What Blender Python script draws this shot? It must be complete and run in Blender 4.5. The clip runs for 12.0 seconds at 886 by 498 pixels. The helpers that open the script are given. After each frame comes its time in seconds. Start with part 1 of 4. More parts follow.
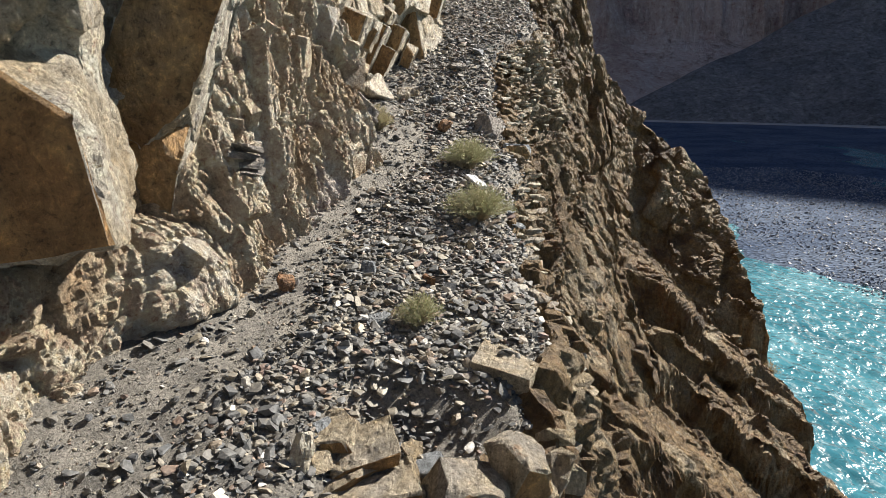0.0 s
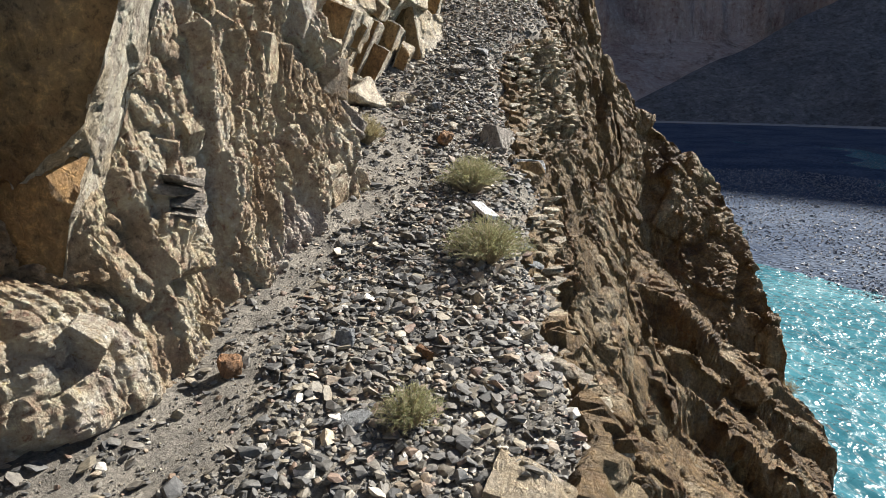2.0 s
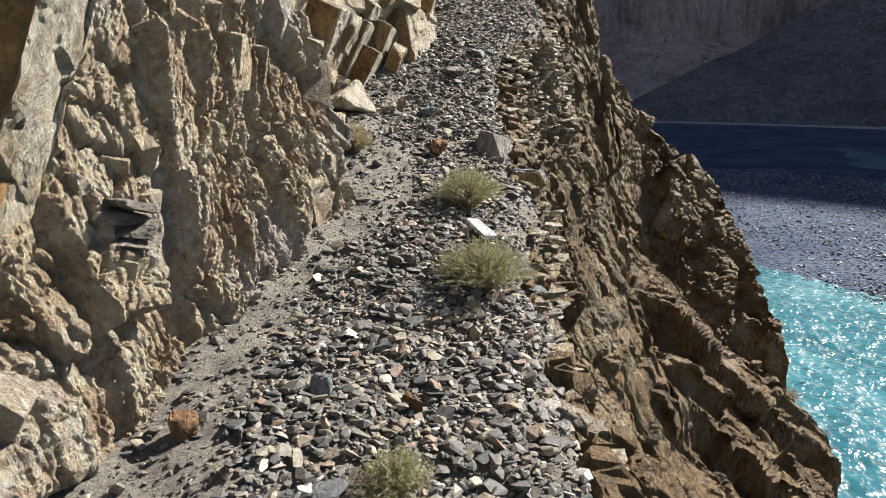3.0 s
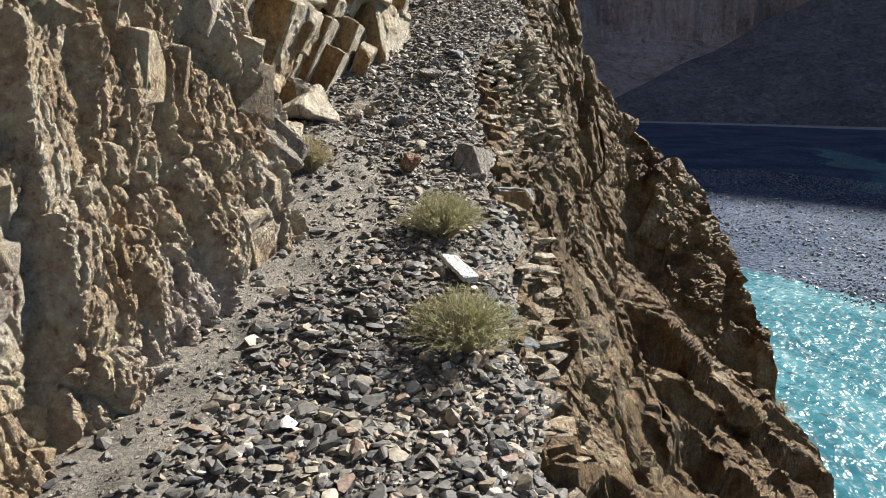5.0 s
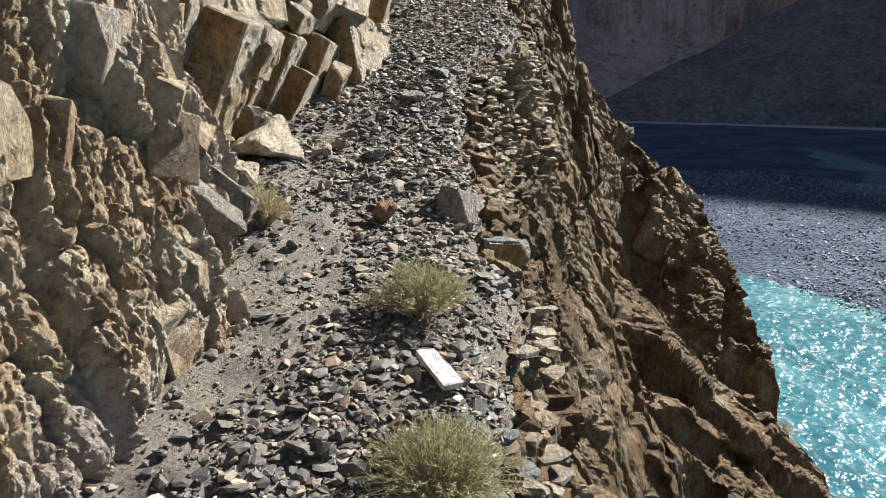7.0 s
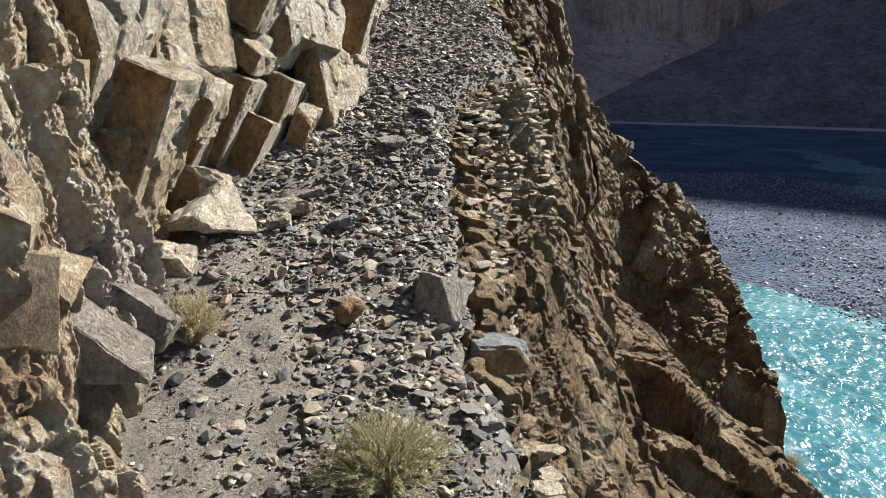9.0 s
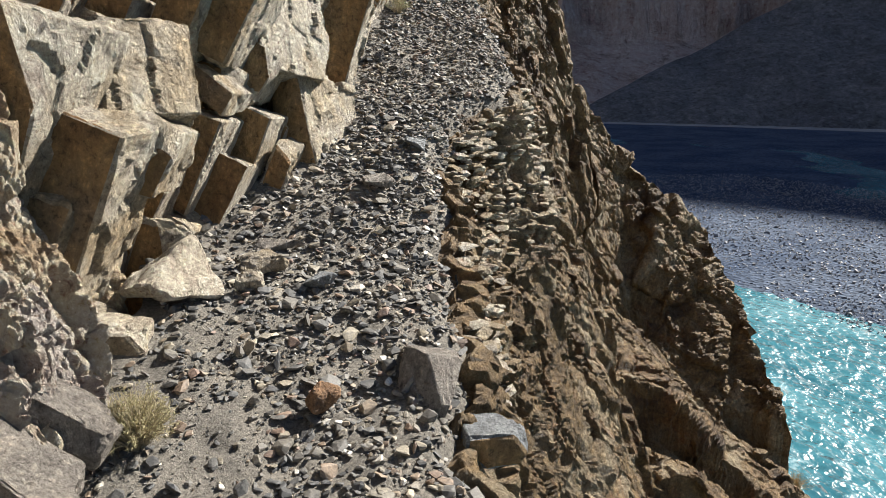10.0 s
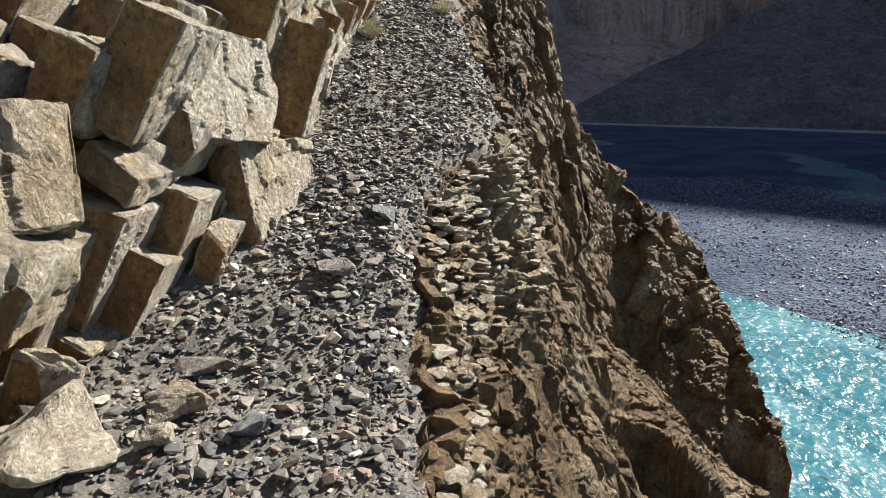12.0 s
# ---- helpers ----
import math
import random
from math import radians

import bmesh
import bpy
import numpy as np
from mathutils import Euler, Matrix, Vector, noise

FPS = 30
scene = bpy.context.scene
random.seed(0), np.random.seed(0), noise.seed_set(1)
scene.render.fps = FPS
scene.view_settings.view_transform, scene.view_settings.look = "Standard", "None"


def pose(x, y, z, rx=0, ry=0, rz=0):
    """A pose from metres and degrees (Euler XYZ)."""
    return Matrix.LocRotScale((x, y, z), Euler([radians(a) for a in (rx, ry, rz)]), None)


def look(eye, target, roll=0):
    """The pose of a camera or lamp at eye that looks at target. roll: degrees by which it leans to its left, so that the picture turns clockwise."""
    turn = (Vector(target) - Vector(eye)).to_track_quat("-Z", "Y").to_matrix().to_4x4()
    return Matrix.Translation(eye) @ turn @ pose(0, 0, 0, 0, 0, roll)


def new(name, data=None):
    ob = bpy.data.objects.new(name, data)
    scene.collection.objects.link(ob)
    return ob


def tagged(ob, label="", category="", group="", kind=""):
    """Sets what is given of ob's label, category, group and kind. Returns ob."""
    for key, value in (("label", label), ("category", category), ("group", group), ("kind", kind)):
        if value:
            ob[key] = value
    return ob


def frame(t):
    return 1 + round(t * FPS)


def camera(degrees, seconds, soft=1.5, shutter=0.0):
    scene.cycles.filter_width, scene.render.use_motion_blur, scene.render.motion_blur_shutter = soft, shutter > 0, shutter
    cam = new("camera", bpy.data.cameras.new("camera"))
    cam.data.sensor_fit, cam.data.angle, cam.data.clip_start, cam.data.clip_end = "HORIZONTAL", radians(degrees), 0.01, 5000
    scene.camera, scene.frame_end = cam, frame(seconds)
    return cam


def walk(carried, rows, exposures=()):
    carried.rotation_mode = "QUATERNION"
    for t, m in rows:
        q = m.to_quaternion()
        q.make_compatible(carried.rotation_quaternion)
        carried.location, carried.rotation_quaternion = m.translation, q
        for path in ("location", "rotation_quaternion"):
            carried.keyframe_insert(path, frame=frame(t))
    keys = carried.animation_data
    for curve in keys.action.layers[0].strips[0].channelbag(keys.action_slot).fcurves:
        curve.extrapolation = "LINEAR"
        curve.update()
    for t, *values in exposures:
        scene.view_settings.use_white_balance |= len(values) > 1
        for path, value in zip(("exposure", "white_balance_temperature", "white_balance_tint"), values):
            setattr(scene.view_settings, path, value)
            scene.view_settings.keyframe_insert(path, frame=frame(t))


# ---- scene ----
cam = camera(67.0, 12.0, soft=0.5)
METRES, EYE, TILT, LEAN, TURN = 5.5, 1.7, -14.0, 0.0, 0.0
ROWS = [
    (0.0, 0.0, 0.0, 0.0, 0.0, 0.0, -0.0),
    (0.5, 0.0024, 0.0509, 0.0118, -0.0, -0.02, -0.02),
    (1.0, 0.0031, 0.0995, 0.0248, -0.02, -0.0, -0.03),
    (1.5, 0.0009, 0.1426, 0.0396, -0.06, -0.01, -0.03),
    (2.0, -0.0012, 0.1803, 0.0534, -0.07, -0.02, -0.08),
    (2.5, 0.0002, 0.2172, 0.0655, -0.17, -0.03, -0.07),
    (3.0, 0.0024, 0.2527, 0.0784, -0.44, -0.05, -0.03),
    (5.0, 0.0129, 0.3841, 0.1188, -2.11, -0.09, 0.29),
    (5.5, 0.0193, 0.4184, 0.1276, -2.48, -0.1, 0.36),
    (6.0, 0.0249, 0.4513, 0.1435, -2.73, -0.11, 0.44),
    (6.5, 0.0265, 0.4832, 0.1662, -2.78, -0.11, 0.48),
    (7.0, 0.0303, 0.5145, 0.1884, -2.86, -0.1, 0.57),
    (9.0, 0.0524, 0.6534, 0.284, -3.32, -0.17, 0.64),
    (9.5, 0.0613, 0.6878, 0.3141, -3.37, -0.17, 0.65),
    (10.0, 0.0665, 0.7228, 0.3443, -3.44, -0.2, 0.68),
    (10.5, 0.0749, 0.7576, 0.3707, -3.69, -0.2, 0.73),
    (11.0, 0.0792, 0.7934, 0.3924, -4.07, -0.21, 0.86),
    (11.5, 0.0846, 0.8316, 0.4185, -4.33, -0.23, 0.91),
    (12.0, 0.0936, 0.8699, 0.4489, -4.5, -0.26, 0.89),
]
walk(cam, [(t, pose(0, 0, EYE, TILT, LEAN, TURN) @ pose(METRES * x, METRES * y, METRES * z, 90 + pitch, roll, yaw)) for t, x, y, z, yaw, pitch, roll in ROWS])

# ---- world, sun, exposure ----
SUN_AZ, SUN_EL = 57.0, 38.0      # degrees to the right of +y, and above level
world = bpy.data.worlds.new("sky")
scene.world = world
world.use_nodes = True
sky = world.node_tree.nodes.new("ShaderNodeTexSky")
sky.sky_type = "NISHITA"
sky.sun_disc = False
sky.sun_elevation, sky.sun_rotation = radians(SUN_EL), radians(SUN_AZ)
sky.altitude = 3200
world.node_tree.nodes["Background"].inputs["Strength"].default_value = 0.05
world.node_tree.links.new(sky.outputs[0], world.node_tree.nodes["Background"].inputs["Color"])
sun = new("sun", bpy.data.lights.new("sun", "SUN"))
sun.data.energy, sun.data.angle, sun.data.color = 5.0, radians(0.53), (1.0, 0.945, 0.86)
TO_SUN = Vector((math.sin(radians(SUN_AZ)) * math.cos(radians(SUN_EL)), math.cos(radians(SUN_AZ)) * math.cos(radians(SUN_EL)), math.sin(radians(SUN_EL))))
sun.matrix_world = look((60, 60, 80), Vector((60, 60, 80)) - TO_SUN)
scene.view_settings.exposure = 1.2


# ---- materials ----
def node(nt, kind, **values):
    n = nt.nodes.new(kind)
    for key, value in values.items():
        n.inputs[key.replace("_", " ")].default_value = value
    return n


def ramp(nt, source, stops):
    r = nt.nodes.new("ShaderNodeValToRGB")
    while len(r.color_ramp.elements) < len(stops):
        r.color_ramp.elements.new(0.5)
    for e, (at, colour) in zip(r.color_ramp.elements, stops):
        e.position, e.color = at, (*colour, 1)
    nt.links.new(source, r.inputs["Fac"])
    return r.outputs["Color"]


def noise_fac(nt, vector, scale, detail=6.0, rough=0.6, distortion=0.0):
    n = node(nt, "ShaderNodeTexNoise", Scale=scale, Detail=detail, Roughness=rough, Distortion=distortion)
    nt.links.new(vector, n.inputs["Vector"])
    return n.outputs["Fac"]


def mixed(nt, fac, a, b, how="MIX"):
    m = nt.nodes.new("ShaderNodeMix")
    m.data_type, m.blend_type = "RGBA", how
    for value, slot in ((fac, 0), (a, 6), (b, 7)):
        if isinstance(value, bpy.types.NodeSocket):
            nt.links.new(value, m.inputs[slot])
        else:
            m.inputs[slot].default_value = value if slot == 0 else (*value, 1)
    return m.outputs[2]


def stretched(nt, vector, scale, turn=(0, 0, 0)):
    m = nt.nodes.new("ShaderNodeMapping")
    m.inputs["Scale"].default_value = scale
    m.inputs["Rotation"].default_value = [radians(a) for a in turn]
    nt.links.new(vector, m.inputs["Vector"])
    return m.outputs["Vector"]


def base(name, rough=0.85):
    m = bpy.data.materials.new(name)
    m.use_nodes = True
    nt = m.node_tree
    bsdf = nt.nodes["Principled BSDF"]
    bsdf.inputs["Roughness"].default_value = rough
    return m, nt, bsdf, nt.nodes.new("ShaderNodeNewGeometry").outputs["Position"]


def bumped(nt, bsdf, heights, distance, strength=1.0):
    b = node(nt, "ShaderNodeBump", Strength=strength, Distance=distance)
    nt.links.new(heights, b.inputs["Height"])
    nt.links.new(b.outputs["Normal"], bsdf.inputs["Normal"])


def rock_material(name, body, streak, stain, stain_at=0.6, rough=0.8, scale=1.0, grain=1.0, layers=(2.0, 1.0, 0.6), turn=(0, 0, 0)):
    """Rock: patches of colour at metre size, streaks along the layers, rust stains, fine cracks, pits and grain."""
    m, nt, bsdf, co = base(name, rough)
    big = noise_fac(nt, co, 1.3 * scale, 5, 0.65, 0.5)
    colour = ramp(nt, big, body)
    along = stretched(nt, co, [a for a in layers], turn)
    lay = noise_fac(nt, along, 7 * scale, 9, 0.72, 0.8)
    colour = mixed(nt, 0.6, colour, ramp(nt, lay, streak), "OVERLAY")
    rust = noise_fac(nt, co, 2.6 * scale, 6, 0.75, 1.0)
    colour = mixed(nt, ramp(nt, rust, [(stain_at - 0.04, (0, 0, 0)), (stain_at + 0.1, (0.8, 0.8, 0.8))]), colour, stain)
    grit = noise_fac(nt, co, 26 * scale, 9, 0.78, 0.3)
    colour = mixed(nt, 0.75, colour, ramp(nt, grit, [(0.37, (0.1, 0.095, 0.09)), (0.46, (0.46, 0.46, 0.46)), (0.54, (0.54, 0.54, 0.54)), (0.63, (0.93, 0.92, 0.9))]), "OVERLAY")
    cell = node(nt, "ShaderNodeTexVoronoi", Scale=11 * scale)
    cell.feature = "DISTANCE_TO_EDGE"
    bent = nt.nodes.new("ShaderNodeVectorMath")
    bent.operation = "MULTIPLY_ADD"
    warp = node(nt, "ShaderNodeTexNoise", Scale=6 * scale, Detail=3.0)
    nt.links.new(co, warp.inputs["Vector"])
    nt.links.new(warp.outputs["Color"], bent.inputs[0])
    bent.inputs[1].default_value = (0.25 / scale,) * 3
    nt.links.new(along, bent.inputs[2])
    nt.links.new(bent.outputs[0], cell.inputs["Vector"])
    crack = ramp(nt, cell.outputs["Distance"], [(0.0, (0, 0, 0)), (0.07, (1, 1, 1))])
    nt.links.new(colour, bsdf.inputs["Base Color"])
    total = None
    for source, weight in ((lay, 0.11), (grit, 0.09), (crack, 0.01)):
        k = nt.nodes.new("ShaderNodeMath")
        k.operation = "MULTIPLY_ADD"
        nt.links.new(source, k.inputs[0])
        k.inputs[1].default_value = weight / scale
        if total:
            nt.links.new(total, k.inputs[2])
        else:
            k.inputs[2].default_value = 0.0
        total = k.outputs[0]
    bumped(nt, bsdf, total, grain)
    return m


def stone_material(name, per_island):
    """Slate and limestone pieces, each with its own colour."""
    m, nt, bsdf, co = base(name, 0.6)
    if per_island:
        pick = nt.nodes.new("ShaderNodeNewGeometry").outputs["Random Per Island"]
    else:
        pick = nt.nodes.new("ShaderNodeObjectInfo").outputs["Random"]
    c = ramp(nt, pick, [(0.0, (0.045, 0.046, 0.049)), (0.24, (0.085, 0.087, 0.088)), (0.42, (0.15, 0.138, 0.12)), (0.56, (0.09, 0.095, 0.1)), (0.68, (0.18, 0.162, 0.132)),
                        (0.79, (0.26, 0.23, 0.175)), (0.88, (0.2, 0.14, 0.1)), (0.925, (0.22, 0.155, 0.13)), (0.95, (0.42, 0.37, 0.28)), (0.985, (0.55, 0.53, 0.49))])
    n = noise_fac(nt, co, 70, 7, 0.68)
    c = mixed(nt, 0.6, c, ramp(nt, n, [(0.38, (0.24, 0.24, 0.24)), (0.62, (0.8, 0.79, 0.76))]), "OVERLAY")
    dust = noise_fac(nt, co, 14, 4, 0.6)
    c = mixed(nt, ramp(nt, dust, [(0.45, (0, 0, 0)), (0.7, (0.35, 0.35, 0.35))]), c, (0.2, 0.185, 0.16))
    nt.links.new(c, bsdf.inputs["Base Color"])
    bumped(nt, bsdf, n, 0.004)
    return m


def ground_material():
    m, nt, bsdf, co = base("trail dust", 0.9)
    a = noise_fac(nt, co, 5, 6, 0.6)
    c = ramp(nt, a, [(0.38, (0.15, 0.138, 0.12)), (0.5, (0.225, 0.207, 0.178)), (0.62, (0.285, 0.26, 0.222))])
    g = noise_fac(nt, co, 60, 9, 0.8)
    c = mixed(nt, 0.8, c, ramp(nt, g, [(0.38, (0.2, 0.2, 0.2)), (0.5, (0.5, 0.5, 0.5)), (0.62, (0.8, 0.79, 0.77))]), "OVERLAY")
    nt.links.new(c, bsdf.inputs["Base Color"])
    bumped(nt, bsdf, g, 0.03)
    return m


def gravel_material():
    m, nt, bsdf, co = base("river gravel", 0.9)
    bsdf.inputs["Specular IOR Level"].default_value = 0.1
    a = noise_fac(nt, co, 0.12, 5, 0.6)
    # The blue of the shaded valley is put into the gravel colour.
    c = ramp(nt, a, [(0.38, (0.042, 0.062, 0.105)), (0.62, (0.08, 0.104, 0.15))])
    v = node(nt, "ShaderNodeTexVoronoi", Scale=3.2)
    nt.links.new(co, v.inputs["Vector"])
    c = mixed(nt, 0.6, c, ramp(nt, v.outputs["Color"], [(0.1, (0.2, 0.2, 0.2)), (0.9, (0.75, 0.75, 0.75))]), "OVERLAY")
    nt.links.new(c, bsdf.inputs["Base Color"])
    bumped(nt, bsdf, v.outputs["Distance"], 0.12)
    return m


def water_material():
    """Milky meltwater: an even body of colour under a rippled gloss."""
    m, nt, bsdf, co = base("glacial water", 0.9)
    a = noise_fac(nt, stretched(nt, co, (1, 0.5, 1), (0, 0, -20)), 0.22, 5, 0.6, 0.5)
    c = ramp(nt, a, [(0.36, (0.03, 0.125, 0.165)), (0.5, (0.048, 0.18, 0.225)), (0.64, (0.11, 0.27, 0.315))])
    foam = noise_fac(nt, stretched(nt, co, (1, 0.6, 1), (0, 0, -25)), 1.6, 8, 0.75, 0.6)
    c = mixed(nt, ramp(nt, foam, [(0.56, (0, 0, 0)), (0.66, (0.65, 0.65, 0.65))]), c, (0.42, 0.54, 0.57))
    nt.links.new(c, bsdf.inputs["Base Color"])
    bsdf.inputs["Specular IOR Level"].default_value = 0.0
    w = noise_fac(nt, stretched(nt, co, (1, 0.65, 1), (0, 0, -25)), 2.2, 2.5, 0.5, 0.3)
    b = node(nt, "ShaderNodeBump", Strength=1.0, Distance=0.36)
    nt.links.new(w, b.inputs["Height"])
    gloss = node(nt, "ShaderNodeBsdfGlossy", Roughness=0.2)
    nt.links.new(b.outputs["Normal"], gloss.inputs["Normal"])
    fresnel = node(nt, "ShaderNodeFresnel", IOR=1.33)
    nt.links.new(b.outputs["Normal"], fresnel.inputs["Normal"])
    both = nt.nodes.new("ShaderNodeMixShader")
    nt.links.new(fresnel.outputs[0], both.inputs[0])
    nt.links.new(bsdf.outputs[0], both.inputs[1])
    nt.links.new(gloss.outputs[0], both.inputs[2])
    nt.links.new(both.outputs[0], nt.nodes["Material Output"].inputs["Surface"])
    return m


def plain(name, colour, rough=0.8, spread=0.25, scale=4.0, gloss=0.5):
    m, nt, bsdf, co = base(name, rough)
    bsdf.inputs["Specular IOR Level"].default_value = gloss
    n = noise_fac(nt, co, scale, 5, 0.6)
    lo, hi = [[max(0.0, c * k) for c in colour] for k in (1 - spread, 1 + spread)]
    nt.links.new(ramp(nt, n, [(0.3, lo), (0.7, hi)]), bsdf.inputs["Base Color"])
    return m


def leaf_material(name, a, b, c):
    """Thin leaves: half of the light goes through them."""
    m, nt, bsdf, co = base(name, 0.6)
    pick = nt.nodes.new("ShaderNodeNewGeometry").outputs["Random Per Island"]
    colour = ramp(nt, pick, [(0.0, a), (0.55, b), (1.0, c)])
    nt.links.new(colour, bsdf.inputs["Base Color"])
    thin = nt.nodes.new("ShaderNodeBsdfTranslucent")
    nt.links.new(colour, thin.inputs["Color"])
    both = nt.nodes.new("ShaderNodeMixShader")
    both.inputs[0].default_value = 0.4
    nt.links.new(bsdf.outputs[0], both.inputs[1])
    nt.links.new(thin.outputs[0], both.inputs[2])
    nt.links.new(both.outputs[0], nt.nodes["Material Output"].inputs["Surface"])
    return m


TAN = [(0.35, (0.4, 0.27, 0.155)), (0.44, (0.55, 0.425, 0.285)), (0.53, (0.67, 0.575, 0.44)), (0.64, (0.54, 0.47, 0.43))]
GREY_STREAK = [(0.36, (0.24, 0.23, 0.22)), (0.5, (0.5, 0.5, 0.49)), (0.63, (0.8, 0.78, 0.74))]
MAT_WALL = rock_material("weathered tan limestone", TAN, GREY_STREAK, (0.3, 0.15, 0.065), 0.66, 0.75, 1.0, 1.1, (1.2, 1.4, 0.85), (0, 12, 0))
MAT_CLIFF = rock_material("brown cliff rock", [(0.36, (0.11, 0.06, 0.022)), (0.45, (0.21, 0.128, 0.05)), (0.53, (0.26, 0.172, 0.078)), (0.6, (0.36, 0.28, 0.175))], GREY_STREAK, (0.25, 0.115, 0.04), 0.58, 0.7, 0.6, 1.1, (1.4, 1.0, 0.7), (12, 25, 0))
# Shade on the fronts of the blocks is put into this ochre.
MAT_OCHRE = rock_material("shaded ochre joint face", [(0.37, (0.28, 0.15, 0.056)), (0.47, (0.38, 0.222, 0.088)), (0.55, (0.41, 0.26, 0.118)), (0.65, (0.33, 0.23, 0.135))], GREY_STREAK, (0.26, 0.11, 0.04), 0.62, 0.75, 0.9, 0.6, (1.4, 1.0, 0.7), (0, 26, 0))
MAT_BLOCK = rock_material("pale block rock", [(0.38, (0.34, 0.26, 0.155)), (0.5, (0.44, 0.365, 0.26)), (0.62, (0.38, 0.335, 0.28))], GREY_STREAK, (0.36, 0.19, 0.085), 0.64, 0.75, 1.6, 1.0)
# Sunlight on the sides of the slabs is put into this paler rock.
MAT_SLAB = rock_material("pale sunlit slab rock", [(0.37, (0.42, 0.325, 0.205)), (0.46, (0.49, 0.415, 0.305)), (0.55, (0.56, 0.51, 0.425)), (0.64, (0.5, 0.435, 0.34))], GREY_STREAK, (0.33, 0.19, 0.09), 0.68, 0.65, 1.3, 0.9, (1.3, 1.1, 0.8), (0, 26, 0))
MAT_GREYBLOCK = rock_material("grey block rock", [(0.38, (0.24, 0.21, 0.185)), (0.5, (0.34, 0.305, 0.27)), (0.62, (0.37, 0.33, 0.29))], GREY_STREAK, (0.3, 0.18, 0.1), 0.66, 0.7, 1.8, 1.0)
MAT_PALE = rock_material("whitish limestone", [(0.38, (0.48, 0.405, 0.3)), (0.62, (0.62, 0.56, 0.46))], GREY_STREAK, (0.45, 0.36, 0.26), 0.7, 0.7, 1.8, 0.8)
MAT_WHITE = rock_material("white limestone", [(0.38, (0.5, 0.52, 0.54)), (0.62, (0.62, 0.63, 0.65))], GREY_STREAK, (0.5, 0.45, 0.4), 0.75, 0.6, 1.8, 0.4)
MAT_SLATE = rock_material("blue grey slate", [(0.3, (0.15, 0.165, 0.18)), (0.7, (0.26, 0.275, 0.29))], GREY_STREAK, (0.3, 0.25, 0.2), 0.72, 0.45, 2.5, 0.6)
MAT_RUST = rock_material("rust stained rock", [(0.3, (0.25, 0.12, 0.055)), (0.7, (0.36, 0.22, 0.12))], GREY_STREAK, (0.2, 0.16, 0.13), 0.62, 0.8, 2.5, 1.0)
MAT_STONE = stone_material("loose slate stones", False)
MAT_RUBBLE = stone_material("loose slate rubble", True)
MAT_COBBLE = plain("wet grey cobbles", (0.19, 0.2, 0.225), 0.5, 0.5, 1.2, 0.4)
MAT_DUST = ground_material()
MAT_GRAVEL = gravel_material()
MAT_WATER = water_material()
MAT_SEDIMENT = rock_material("pale sediment cliff", [(0.38, (0.6, 0.5, 0.47)), (0.62, (0.82, 0.74, 0.73))], GREY_STREAK, (0.24, 0.16, 0.12), 0.6, 0.9, 0.02, 1.2, (1.0, 1.0, 0.3))
# Scree colour is tinted blue for skylit shade and haze.
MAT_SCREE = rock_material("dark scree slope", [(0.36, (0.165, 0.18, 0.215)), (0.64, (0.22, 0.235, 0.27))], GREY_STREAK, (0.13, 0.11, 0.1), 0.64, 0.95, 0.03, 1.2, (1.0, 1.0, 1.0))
MAT_MOUNTAIN = rock_material("brown mountainside", [(0.38, (0.23, 0.19, 0.165)), (0.62, (0.35, 0.305, 0.26))], GREY_STREAK, (0.16, 0.1, 0.06), 0.62, 0.9, 0.05, 1.2, (1.0, 1.0, 1.0))
MAT_ROAD = plain("pale road gravel", (0.26, 0.29, 0.34), 0.9, 0.1, 0.2)
MAT_TWIG = plain("dry twigs", (0.36, 0.3, 0.2), 0.9, 0.4, 30)
MAT_LEAF = leaf_material("olive leaves", (0.2, 0.215, 0.1), (0.31, 0.32, 0.165), (0.44, 0.43, 0.26))
MAT_DRYLEAF = leaf_material("dry straw leaves", (0.3, 0.28, 0.15), (0.42, 0.38, 0.22), (0.52, 0.46, 0.28))
MAT_GOLD = leaf_material("orange autumn leaves", (0.35, 0.17, 0.03), (0.5, 0.28, 0.05), (0.55, 0.36, 0.1))


# ---- lattice noise and broken-rock facets ----
def hashed(ix, iy, iz, seed, k):
    h = (ix.astype(np.int64) * 374761393 + iy.astype(np.int64) * 668265263 + iz.astype(np.int64) * 2147483647 + (seed * 9176 + k * 7919) * 1274126177) & 0xFFFFFFFF
    h = ((h ^ (h >> 13)) * 1274126177) & 0xFFFFFFFF
    h = ((h ^ (h >> 16)) * 2246822519) & 0xFFFFFFFF
    return ((h ^ (h >> 15)) & 0xFFFFFF) / float(0xFFFFFF)


def value_noise(p, seed):
    i = np.floor(p)
    f = p - i
    f = f * f * (3 - 2 * f)
    out = 0.0
    for dx in (0, 1):
        for dy in (0, 1):
            for dz in (0, 1):
                w = (f[:, 0] if dx else 1 - f[:, 0]) * (f[:, 1] if dy else 1 - f[:, 1]) * (f[:, 2] if dz else 1 - f[:, 2])
                out = out + w * hashed(i[:, 0] + dx, i[:, 1] + dy, i[:, 2] + dz, seed, 0)
    return out * 2 - 1


def fbm(p, scale, octaves, seed, gain=0.5):
    out, amp = 0.0, 1.0
    for o in range(octaves):
        out = out + amp * value_noise(p * scale * 2.03 ** o + 17.3 * o, seed + o)
        amp *= gain
    return out


